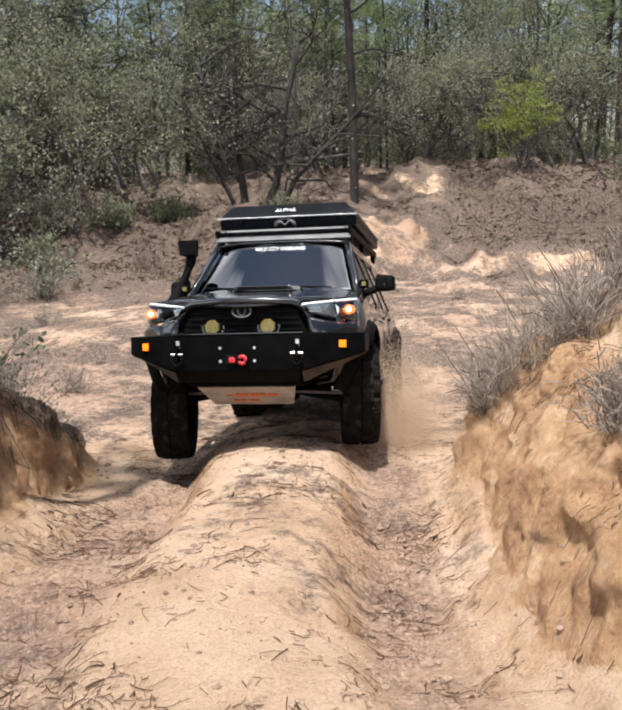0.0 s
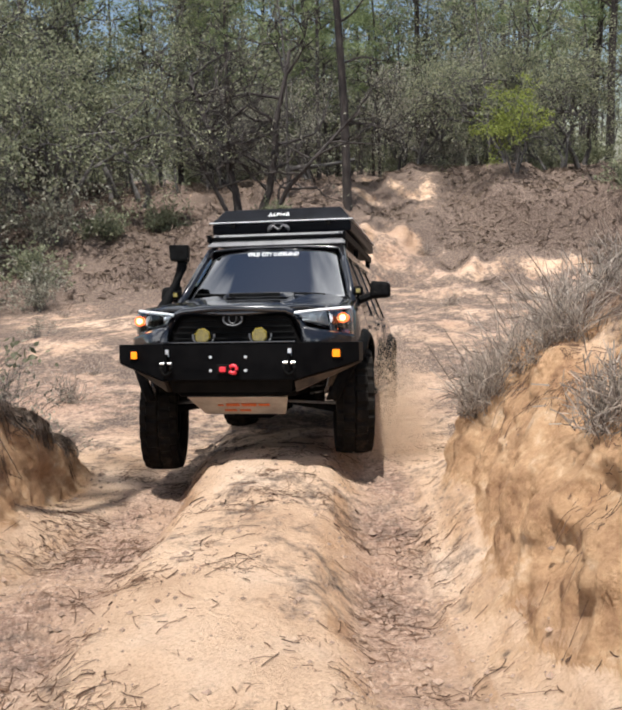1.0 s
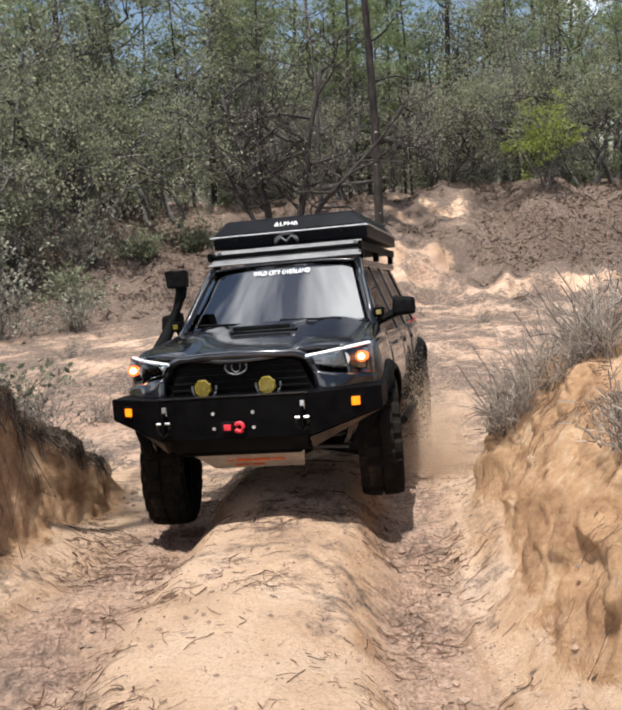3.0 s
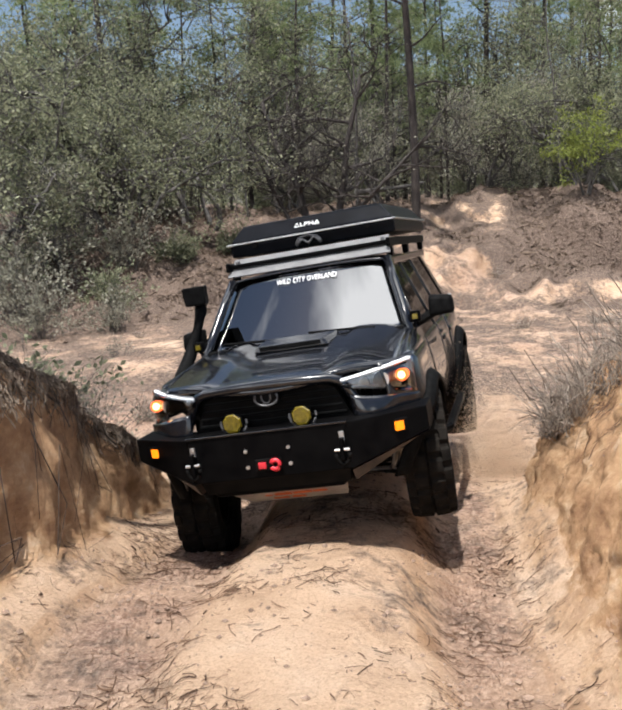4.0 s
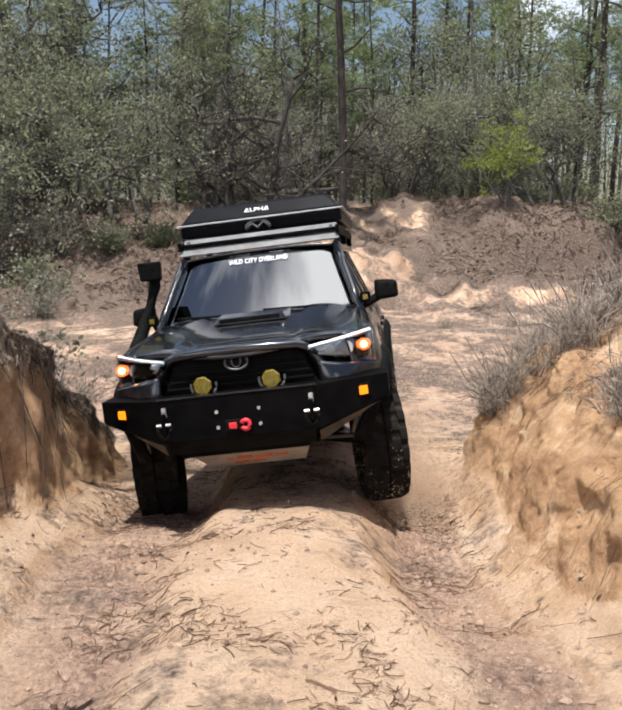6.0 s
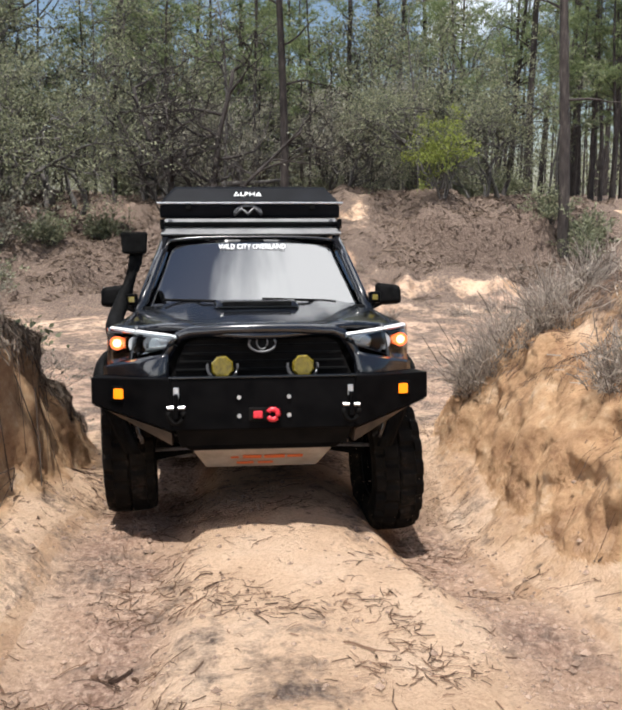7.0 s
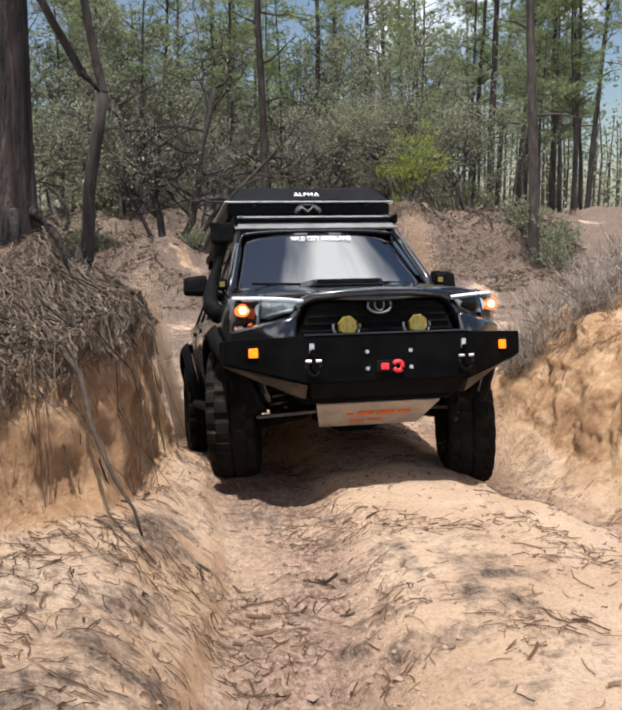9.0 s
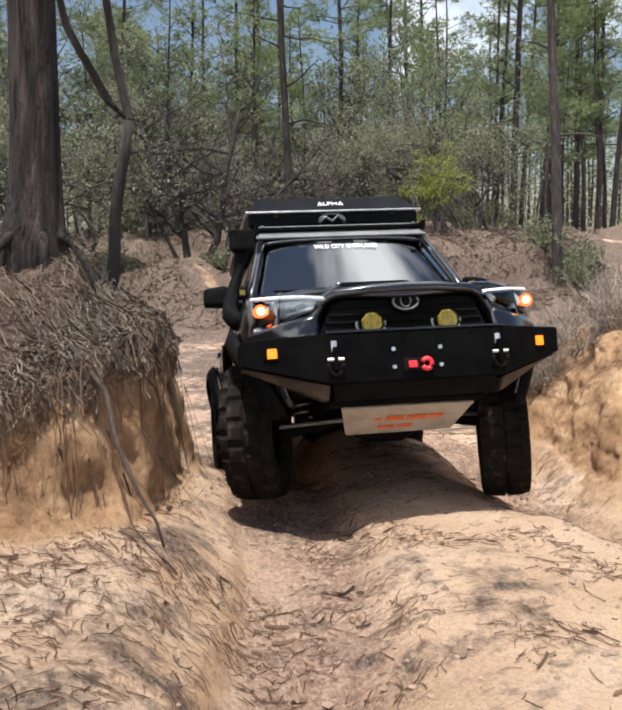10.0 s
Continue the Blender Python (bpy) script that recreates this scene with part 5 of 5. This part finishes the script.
    for _ in range(210):
        y = R2.uniform(62, 130)
        x = R2.uniform(-0.5 * y, 0.52 * y)
        if gap(x, y) and R2.random() < 0.75:
            continue
        z = gz(x, y)
        h = R2.uniform(8, 14.5)
        st.limb([Vector((x, y, z - 0.3)), Vector((x + R2.gauss(0, 0.2), y, z + h * 0.5)), Vector((x + R2.gauss(0, 0.3), y, z + h))], R2.uniform(0.1, 0.22), 0.05, 5)
        for _ in range(190 if x < 0.14 * y else 110):
            t = R2.random()
            c = Vector((x + R2.gauss(0, 2.6), y + R2.gauss(0, 1.6), z + (R2.uniform(0.0, 4.5) if t < 0.45 else R2.uniform(0.3, 1.0) * h)))
            st.leaf(c, (R2.gauss(0, 1), R2.gauss(0, 1), R2.gauss(0, 1)), R2.uniform(0.3, 0.6), 0.14)
    tagged(mesh_thing("far_wood_trunks", st.v, st.f, M_BARK), "trunks of the wood behind the clearing", "wood", kind="stuff")
    tagged(mesh_thing("far_wood_leaves", st.lv, st.lf, M_OAK), "grey-green leaves of the wood behind the clearing", "wood", kind="stuff")
    # fallen trunk among the trees
    st = Sticks(78)
    pts, _ = st.wander((-1.4, 33.2, gz(-1.4, 33.2) + 0.45), (1, 0.1, -0.05), 2.6, 6, 0.05)
    st.limb(pts, 0.11, 0.06, 7)
    st.limb([pts[2], pts[2] + Vector((0.2, 0.1, -0.6))], 0.04, 0.03, 4)
    st.limb([pts[5], pts[5] + Vector((0.1, 0.0, -0.6))], 0.04, 0.03, 4)
    tagged(mesh_thing("fallen_log", st.v, st.f, M_GREYWOOD, smooth=True), "grey fallen trunk lying among the bushes", "log")


forest()


def near_plants():
    # the great pine on the left bank, its foot flaring into roots
    st = Sticks(61)
    R = st.rng
    x, y = -2.86, 3.75
    z = gz(x, y)
    pts = [Vector((0, 0, -0.5))] + [Vector((0.015 * k, 0.008 * k, h)) for k, h in enumerate((0.0, 0.12, 0.3, 0.6, 1.2, 2.5, 4.5, 7.0, 10.0, 14.0))]
    rad = [0.24, 0.195, 0.17, 0.15, 0.138, 0.130, 0.126, 0.118, 0.105, 0.085, 0.06]
    sides = 40
    for p, r in zip(pts, rad):
        for k in range(sides):
            w = 2 * math.pi * k / sides
            lump = 1 + 0.06 * math.sin(5 * w + 1) * max(0, 1 - p.z / 0.8) + (0.055 if k % 4 == 0 else -0.055 if k % 4 == 2 else 0)
            st.v.append((p.x + r * lump * math.cos(w), p.y + r * lump * math.sin(w), p.z))
    for i in range(len(pts) - 1):
        for k in range(sides):
            a, b = i * sides + k, i * sides + (k + 1) % sides
            st.f.append((a, b, b + sides, a + sides))
    for k in range(7):
        a = 2 * math.pi * k / 7 + R.gauss(0, 0.2)
        lp, _ = st.wander((0.17 * math.cos(a), 0.17 * math.sin(a), 0.05), (math.cos(a), math.sin(a), -0.5), R.uniform(0.3, 0.5), 6, 0.12, -0.22)
        st.limb(lp, 0.035, 0.01, 6)
    for k in range(10):
        h = R.uniform(11.5, 13.6)
        a = R.uniform(1.9, 4.4)
        lp, d = st.wander((0.1, 0.05, h), (math.cos(a), math.sin(a), 0.25), R.uniform(0.9, 1.7), 6, 0.2, 0.04)
        st.limb(lp, 0.05, 0.012, 4)
        for q in lp[2:]:
            for _ in range(5):
                c = q + Vector((R.gauss(0, 0.25), R.gauss(0, 0.25), R.gauss(0.05, 0.17)))
                for _ in range(9):
                    st.blade(c, c + Vector((R.gauss(0, 1), R.gauss(0, 1), R.gauss(0.25, 0.8))).normalized() * R.uniform(0.16, 0.32), 0.008)
    big = tree_thing("pine_tree", st, M_BARK_NEAR, M_NEEDLE, "thick reddish pine with furrowed bark on the bank's edge", "tree")
    big.matrix_basis = Matrix.Translation((x, y, z + 0.1))
    # the thin forked tree behind it
    st = Sticks(62)
    a, _ = st.wander((0, 0, -0.2), (0.10, 0, 1), 1.3, 6, 0.05, 0.05)
    st.limb(a, 0.046, 0.034, 8)
    b, d = st.wander(a[-1], (-0.28, 0.1, 1), 3.0, 7, 0.12, 0.05)
    st.limb(b, 0.03, 0.015, 7)
    c, d = st.wander(a[-1], (-0.9, 0.0, 0.55), 0.7, 4, 0.1, 0.2)
    st.limb(c, 0.032, 0.026, 6)
    c2, _ = st.wander(c[-1], (-0.12, 0, 1), 2.0, 6, 0.1, 0.05)
    st.limb(c2, 0.026, 0.012, 6)
    for q in b[3:] + c2[2:]:
        for _ in range(2):
            fork(st, q, (st.rng.gauss(-0.4, 1), st.rng.gauss(0, 1), 0.5), 0.5, 0.010, 2, 4, 0.06)
    thin = tree_thing("young_oak", st, M_BARK, M_OAK, "thin forked grey oak on the bank", "tree")
    thin.matrix_basis = Matrix.Translation((-2.5, 4.45, gz(-2.5, 4.45)))
    # leafy and dry brush behind the left bank
    spots = ((-3.35, 7.3, 0), (-3.0, 8.6, 1), (-3.9, 9.8, 1), (-4.6, 8.2, 0), (-3.7, 5.6, 0), (-5.3, 12.0, 1), (-6.2, 14.5, 1), (-5.6, 16.8, 1), (-2.7, 7.3, 1), (-3.5, 4.4, 1))
    first = [brush(400, 0.95, 34, M_OAK, "green leafy bush on the bank", 0.06, 24, thin=0.004), brush(401, 0.65, 46, M_GREYLEAF, "dry grey brush with few leaves", 0.035, 6, thin=0.003)]
    used = set()
    for bx, by, k in spots:
        plant(first[k], bx, by, PLANT.uniform(0.8, 1.2), 0.03, first=k not in used)
        used.add(k)
    # dry grass along both banks
    clumps = [grass_clump(500, 0.66, 80, "tall dry grey grass clump on the bank"), grass_clump(501, 0.42, 110, "dry straw-coloured grass clump", 0.7), grass_clump(502, 0.30, 120, "short dry grass clump", 0.9)]
    used = set()
    R = random.Random(9)

    def clump(k, gx, gy, s, tilt=(0, 0)):
        c = plant(clumps[k], gx, gy, s, 0.02, first=k not in used)
        used.add(k)
        c.matrix_basis = c.matrix_basis @ pose(0, 0, 0, tilt[0], tilt[1], 0)

    for _ in range(15):
        gy = R.uniform(5.8, 7.3)
        gx = float(right_edge(gy)) + R.uniform(0.18, 0.8)
        clump(R.choice((0, 0, 1)), gx, gy, R.uniform(0.5, 0.9))
    for _ in range(3):
        gy = R.uniform(5.6, 6.4)
        clump(R.choice((1, 2)), float(right_edge(gy)) + R.uniform(0.05, 0.3), gy, R.uniform(0.7, 1.1))
    for gx, gy, k, s in ((1.50, 4.15, 1, 0.8), (1.55, 4.25, 1, 0.9), (1.48, 4.05, 2, 0.9), (1.62, 4.1, 1, 0.8), (1.75, 5.9, 0, 0.8), (2.1, 6.1, 1, 1.0), (2.5, 6.6, 0, 0.9), (2.2, 5.3, 2, 1.0), (2.9, 6.2, 1, 1.0), (2.3, 7.2, 0, 1.0), (2.9, 7.6, 0, 1.1)):
        clump(k, gx, gy, s)
    for _ in range(14):
        gy = R.uniform(2.6, 7.4)
        clump(R.choice((1, 2, 2)), float(left_edge(gy)) - R.uniform(0.25, 0.9), gy, R.uniform(0.45, 0.8), (R.uniform(-20, 20), R.uniform(0, 40)))
    for _ in range(26):
        gy = R.uniform(9.5, 27)
        gx = R.choice((-1, 1)) * R.uniform(2.6, 8.0)
        clump(2 if R.random() < 0.7 else 1, gx, gy, R.uniform(0.7, 1.3))
    # roots that hang from the left bank
    def root(pts, r):
        st = Sticks(len(pts) * 7 + int(r * 1e4))
        st.limb([Vector(p) for p in pts], r, r * 0.4, 6)
        return tagged(mesh_thing("root", st.v, st.f, M_ROOT, smooth=True), "dark bare root hanging from the cut bank", "root", "roots of the left bank")

    def on_face(gy, off, lift=0.02):
        gx = float(left_cut(gy)) + off
        return (gx + lift, gy - lift, gz(gx, gy) + lift)

    # the torn mat of fine roots and needles that drapes over the edge
    Q = np.random.RandomState(640)
    n = 5200
    gy, o, a, ln = Q.uniform(1.9, 7.7, n), -0.10 - np.abs(Q.normal(0, 0.26, n)), Q.normal(0, 1.0, n), Q.uniform(0.06, 0.24, n)
    w = Q.uniform(0.0012, 0.0035, n)
    V = np.zeros((n, 15, 3))
    for k in range(5):
        oo, yy = o + ln * np.cos(a) * k / 4, gy + ln * np.sin(a) * k / 4
        hang = np.maximum(0, oo + 0.13)
        gx = left_cut(yy) + np.minimum(oo, -0.13) + 0.25 * hang
        gzz = ground(left_cut(yy) + np.minimum(oo, -0.13), yy) - 1.1 * hang + Q.uniform(0.0, 0.05, n)
        gx = gx + 0.8 * crag(gx, yy, gzz) * sm(-0.45, -0.25, oo) + Q.uniform(0.0, 0.03, n)
        for m3 in range(3):
            V[:, k * 3 + m3] = np.stack([gx + w * math.cos(2.1 * m3), yy + w * math.sin(2.1 * m3), gzz + w * math.cos(2.1 * m3 + 1)], 1)
        a = a + Q.normal(0, 0.4, n)
    base = np.array([(k * 3 + m3, k * 3 + (m3 + 1) % 3, k * 3 + 3 + (m3 + 1) % 3, k * 3 + 3 + m3) for k in range(4) for m3 in range(3)])
    F = (np.arange(n)[:, None, None] * 15 + base[None]).reshape(-1, 4)
    tagged(mesh_thing("root_mat", V.reshape(-1, 3).tolist(), F.tolist(), M_MATROOT), "torn grey-brown mat of fine roots and needles over the cut bank", "roots", kind="stuff")
    root([on_face(2.6, -0.30, 0.03), (-2.30, 2.42, 1.02), (-2.24, 2.25, 0.82), (-2.14, 2.12, 0.62), (-2.06, 2.05, 0.51), (-2.03, 2.03, 0.40)], 0.015)
    for _ in range(12):
        gy = R.uniform(2.3, 6.2)
        o = R.uniform(-0.5, -0.16)
        p = Vector(on_face(gy, o))
        n = R.randint(4, 6)
        line = [p]
        for k in range(n):
            o2 = o + 0.12 * (k + 1) * R.uniform(0.3, 1.0)
            gy2 = gy + R.gauss(0, 0.11) * (k + 1)
            line.append(Vector(on_face(gy2, min(o2, 0.12), 0.02 + 0.012 * k)))
        root(line, R.uniform(0.0025, 0.006))


near_plants()


def ground_litter():
    """Needles, twigs and clods strewn over the sand: far too many to count."""
    R = np.random.RandomState(17)
    n = 56000
    x = R.uniform(-3.4, 3.2, n)
    y = R.uniform(-0.5, 9.0, n)
    dens = 0.04 + 0.75 * sm(0.28, 0.58, vnoise(x, y, 0.55, 51) * 0.6 + vnoise(x, y, 0.2, 52) * 0.5 + 0.15) + 0.5 * sm(0.1, -0.3, x - left_edge(y)) + 0.4 * sm(0.0, 0.4, x - right_edge(y)) + 0.45 * sm(-1.7, -2.1, x) * sm(3.0, 2.0, y)
    keep = R.uniform(0, 1, n) < dens
    x, y = x[keep], y[keep]
    n = len(x)
    a = R.uniform(0, 2 * math.pi, n)
    ln = R.gamma(2.2, 0.020, n) + 0.015
    ln = ln * np.where(R.uniform(0, 1, n) < 0.012, 3.5, 1.0)
    w = R.uniform(0.0010, 0.0026, n) * (1 + 2 * (R.uniform(0, 1, n) < 0.025))
    bend = R.normal(0, 0.25, n)
    pts = []
    cx, cy, ang = x.copy(), y.copy(), a.copy()
    for k in range(4):
        pts.append((cx.copy(), cy.copy()))
        cx = cx + np.cos(ang) * ln / 3
        cy = cy + np.sin(ang) * ln / 3
        ang = ang + bend
    V = np.zeros((n, 12, 3))
    for k, (px, py) in enumerate(pts):
        z = ground(px, py) + 0.004 + R.uniform(0, 0.006, n)
        dx, dy = np.cos(a + bend * k) * w, np.sin(a + bend * k) * w
        V[:, k * 3 + 0] = np.stack([px - dy, py + dx, z], 1)
        V[:, k * 3 + 1] = np.stack([px, py, z + w * 1.6], 1)
        V[:, k * 3 + 2] = np.stack([px + dy, py - dx, z], 1)
    base = np.array([(k * 3 + j, k * 3 + j + 1, k * 3 + j + 4, k * 3 + j + 3) for k in range(3) for j in range(2)])
    F = (np.arange(n)[:, None, None] * 12 + base[None]).reshape(-1, 4)
    tagged(mesh_thing("needle_litter", V.reshape(-1, 3).tolist(), F.tolist(), M_TWIG), "brown pine needles and twigs strewn over the sand", "litter", kind="stuff")
    # clods
    n = 5200
    x = np.where(R.uniform(0, 1, n) < 0.7, np.where(R.uniform(0, 1, n) < 0.5, R.normal(-1.33, 0.2, n), R.normal(0.52, 0.16, n)), R.uniform(-2.2, 1.3, n))
    y = R.uniform(0.3, 9.0, n)
    z = ground(x, y)
    s = R.gamma(2.0, 0.0030, n) + 0.003
    oct_v = np.array([(1, 0, 0), (0, 1, 0), (-1, 0, 0), (0, -1, 0), (0, 0, 0.75), (0, 0, -0.5)], float)
    jit = 1 + R.uniform(-0.35, 0.35, (n, 6, 1))
    V = oct_v[None] * s[:, None, None] * jit + np.stack([x, y, z + s * 0.25], 1)[:, None]
    base = np.array([(0, 1, 4), (1, 2, 4), (2, 3, 4), (3, 0, 4), (1, 0, 5), (2, 1, 5), (3, 2, 5), (0, 3, 5)])
    F = (np.arange(n)[:, None, None] * 6 + base[None]).reshape(-1, 3)
    tagged(mesh_thing("sand_clods", V.reshape(-1, 3).tolist(), F.tolist(), M_CLOD), "crumbs and clods of sand in the wheel ruts", "sand", kind="stuff")


ground_litter()


def fallen_leaves():
    """Dead leaves and twigs over the mounds and the forest floor, past counting."""
    R = np.random.RandomState(23)
    n = 60000
    y = R.uniform(19.5, 36, n)
    x = R.uniform(-0.42, 0.42, n) * y
    keep = R.uniform(0, 1, n) < 0.8 * sm(0.6, 1.0, litter(x, y) + 0.2 * vnoise(x, y, 0.7, 91))
    x, y = x[keep], y[keep]
    n = len(x)
    a, ln, w = R.uniform(0, 2 * math.pi, n), R.gamma(2.0, 0.035, n) + 0.03, R.uniform(0.008, 0.03, n)
    c = np.stack([x, y, ground(x, y) + R.uniform(0.005, 0.05, n)], 1)
    d = np.stack([np.cos(a) * ln, np.sin(a) * ln, R.normal(0, 0.4, n) * ln], 1)
    q = np.stack([-np.sin(a) * w, np.cos(a) * w, R.normal(0, 0.6, n) * w], 1)
    V = np.stack([c - d, c - q, c + d, c + q], 1)
    F = np.arange(n * 4).reshape(-1, 4)
    tagged(mesh_thing("fallen_leaves", V.reshape(-1, 3).tolist(), F.tolist(), M_DEADLEAF), "brown dead leaves and twigs over the mounds", "leaves", kind="stuff")


fallen_leaves()


# ---- sand flung up by the wheels, in loose grains ----
M_DUST = surface("flying_sand", [(0.3, (0.50, 0.36, 0.25)), (0.7, (0.66, 0.50, 0.36))], 8, 0.95)


def dust_plume(seed, n, shape, label, grain=1.0):
    """n grains round the places that shape(random) gives."""
    R = np.random.RandomState(seed)
    p = np.array([shape(R) for _ in range(n)])
    s = (R.gamma(1.4, 0.0007, n) + 0.0009) * grain
    tet = np.array([(1, 1, 1), (-1, -1, 1), (-1, 1, -1), (1, -1, -1)], float)
    V = p[:, None] + tet[None] * s[:, None, None] * (1 + R.uniform(-0.5, 0.5, (n, 4, 1)))
    F = (np.arange(n)[:, None, None] * 4 + np.array([(0, 1, 2), (0, 3, 1), (0, 2, 3), (1, 3, 2)])[None]).reshape(-1, 3)
    return tagged(mesh_thing("dust_plume", V.reshape(-1, 3).tolist(), F.tolist(), M_DUST), label, "dust", "dust behind the wheels", kind="stuff")


def jet(lean, height, wide):
    """A jet that leaves the tyre narrow, leans over and frays towards its tip."""
    def shape(R):
        t = R.beta(1.3, 1.5)
        w = wide * (0.35 + 0.9 * t)
        return (lean * t + R.normal(0, w), 0.5 * t + R.normal(0, w * 1.5), height * t + R.normal(0, 0.08))
    return shape


def haze(w, h):
    return lambda R: (R.normal(0, w), R.normal(0, w * 1.6), abs(R.normal(0, h)))


JET_R = dust_plume(1, 70000, jet(-0.42, 3.1, 0.075), "jet of sand thrown up behind the spinning wheel")
JET_L = dust_plume(2, 70000, jet(-0.60, 2.4, 0.065), "jet of sand thrown up behind the spinning wheel")
HAZE = dust_plume(3, 130000, haze(0.22, 0.40), "low haze of sand behind the spinning wheel", 0.65)


# ---- what moves ----
# seconds; the vehicle's place and turn; how far the front wheels hang or tuck on their springs; the wheels' roll and the front wheels' steer in degrees
DRIVE = [
    (0, -0.493, 7.375, -0.334, -11.67, -1.24, -7.77, -0.13, 0.00, 0, 10),
    (0.5, -0.492, 7.294, -0.310, -11.58, -0.79, -7.88, -0.13, 0.00, 31, 10),
    (1, -0.489, 7.191, -0.301, -11.35, -0.15, -7.94, -0.13, 0.02, 64, 10),
    (1.5, -0.493, 7.054, -0.297, -10.86, -0.42, -8.07, -0.13, 0.03, 102, 10),
    (2, -0.494, 6.939, -0.297, -9.86, -0.67, -8.14, -0.13, 0.04, 137, 10),
    (2.5, -0.496, 6.723, -0.281, -8.71, -0.72, -8.04, -0.13, 0.05, 185, 9),
    (4, -0.505, 5.821, -0.299, -2.43, -7.34, -7.30, -0.10, 0.06, 270, 7),
    (4.5, -0.526, 5.961, -0.339, -3.06, -6.38, -7.28, -0.11, 0.06, 252, 6),
    (5, -0.548, 6.139, -0.338, -4.86, -3.87, -6.26, -0.13, 0.02, 228, 6),
    (5.5, -0.536, 5.933, -0.263, -6.31, -4.24, -5.22, -0.14, -0.03, 255, 9),
    (6, -0.544, 5.593, -0.257, -3.76, -7.34, -4.49, -0.06, -0.07, 300, 10),
    (6.2, -0.529, 5.437, -0.263, -4.99, -6.38, -3.19, -0.03, -0.09, 328, 9),
    (7.5, -0.599, 4.438, -0.111, -8.33, 1.34, 2.49, 0.06, -0.13, 413, 0),
    (8, -0.611, 4.611, -0.146, -9.48, 0.56, 3.39, 0.05, -0.12, 410, -3),
    (8.5, -0.661, 4.517, -0.153, -9.88, 0.99, 3.56, 0.04, -0.12, 443, -5),
    (9, -0.697, 4.361, -0.097, -10.60, -0.13, 4.16, 0.04, -0.11, 483, -12),
    (9.5, -0.709, 4.223, -0.000, -12.26, -1.54, 3.60, 0.02, -0.10, 501, -18),
    (10, -0.699, 3.880, 0.060, -12.93, -1.19, 3.37, 0.00, -0.10, 546, -18),
]


def motions():
    walk(TRUCK, [(t, pose(x, y, z, rx, ry, rz)) for t, x, y, z, rx, ry, rz, *rest in DRIVE])
    for i, wheel in enumerate(WHEELS):
        s, y = (-1, 1)[i % 2], (0.0, BASE)[i // 2]
        walk(wheel, [(row[0], pose(s * TRACK, y, AXLE + (row[7 + i % 2] if i < 2 else 0.0), row[9], 0, row[10] if i < 2 else 0)) for row in DRIVE])
    for plume, x, y, top in ((JET_R, 1.12, 7.6, -0.75), (JET_L, -1.75, 7.5, -0.75)):
        walk(plume, [(t, pose(x, y + 0.3 * max(0, t - 8.2), top + dz, 0, 0, 0)) for t, dz in ((0, -3.0), (7.5, -3.0), (7.9, -2.2), (8.2, -0.7), (8.5, 0.0), (8.8, -0.1), (9.1, -0.9), (9.6, -2.4), (10, -3.0))])
    walk(HAZE, [(t, pose(x, y, z, 0, 0, 0)) for t, x, y, z in ((0, 0.74, 8.1, -0.55), (1.5, 0.74, 7.9, -0.55), (2.7, 0.80, 7.8, -0.6), (4.0, 0.95, 7.9, -0.65), (5.0, 0.7, 7.4, -1.0), (5.6, 0.48, 6.3, -0.62), (6.2, 0.50, 5.85, -0.50), (7.5, 0.42, 5.2, -0.75), (8.2, 0.46, 5.05, -0.52), (8.8, 0.46, 5.1, -0.55), (9.4, 0.5, 5.2, -1.0), (10, 0.5, 5.4, -1.3))])


motions()
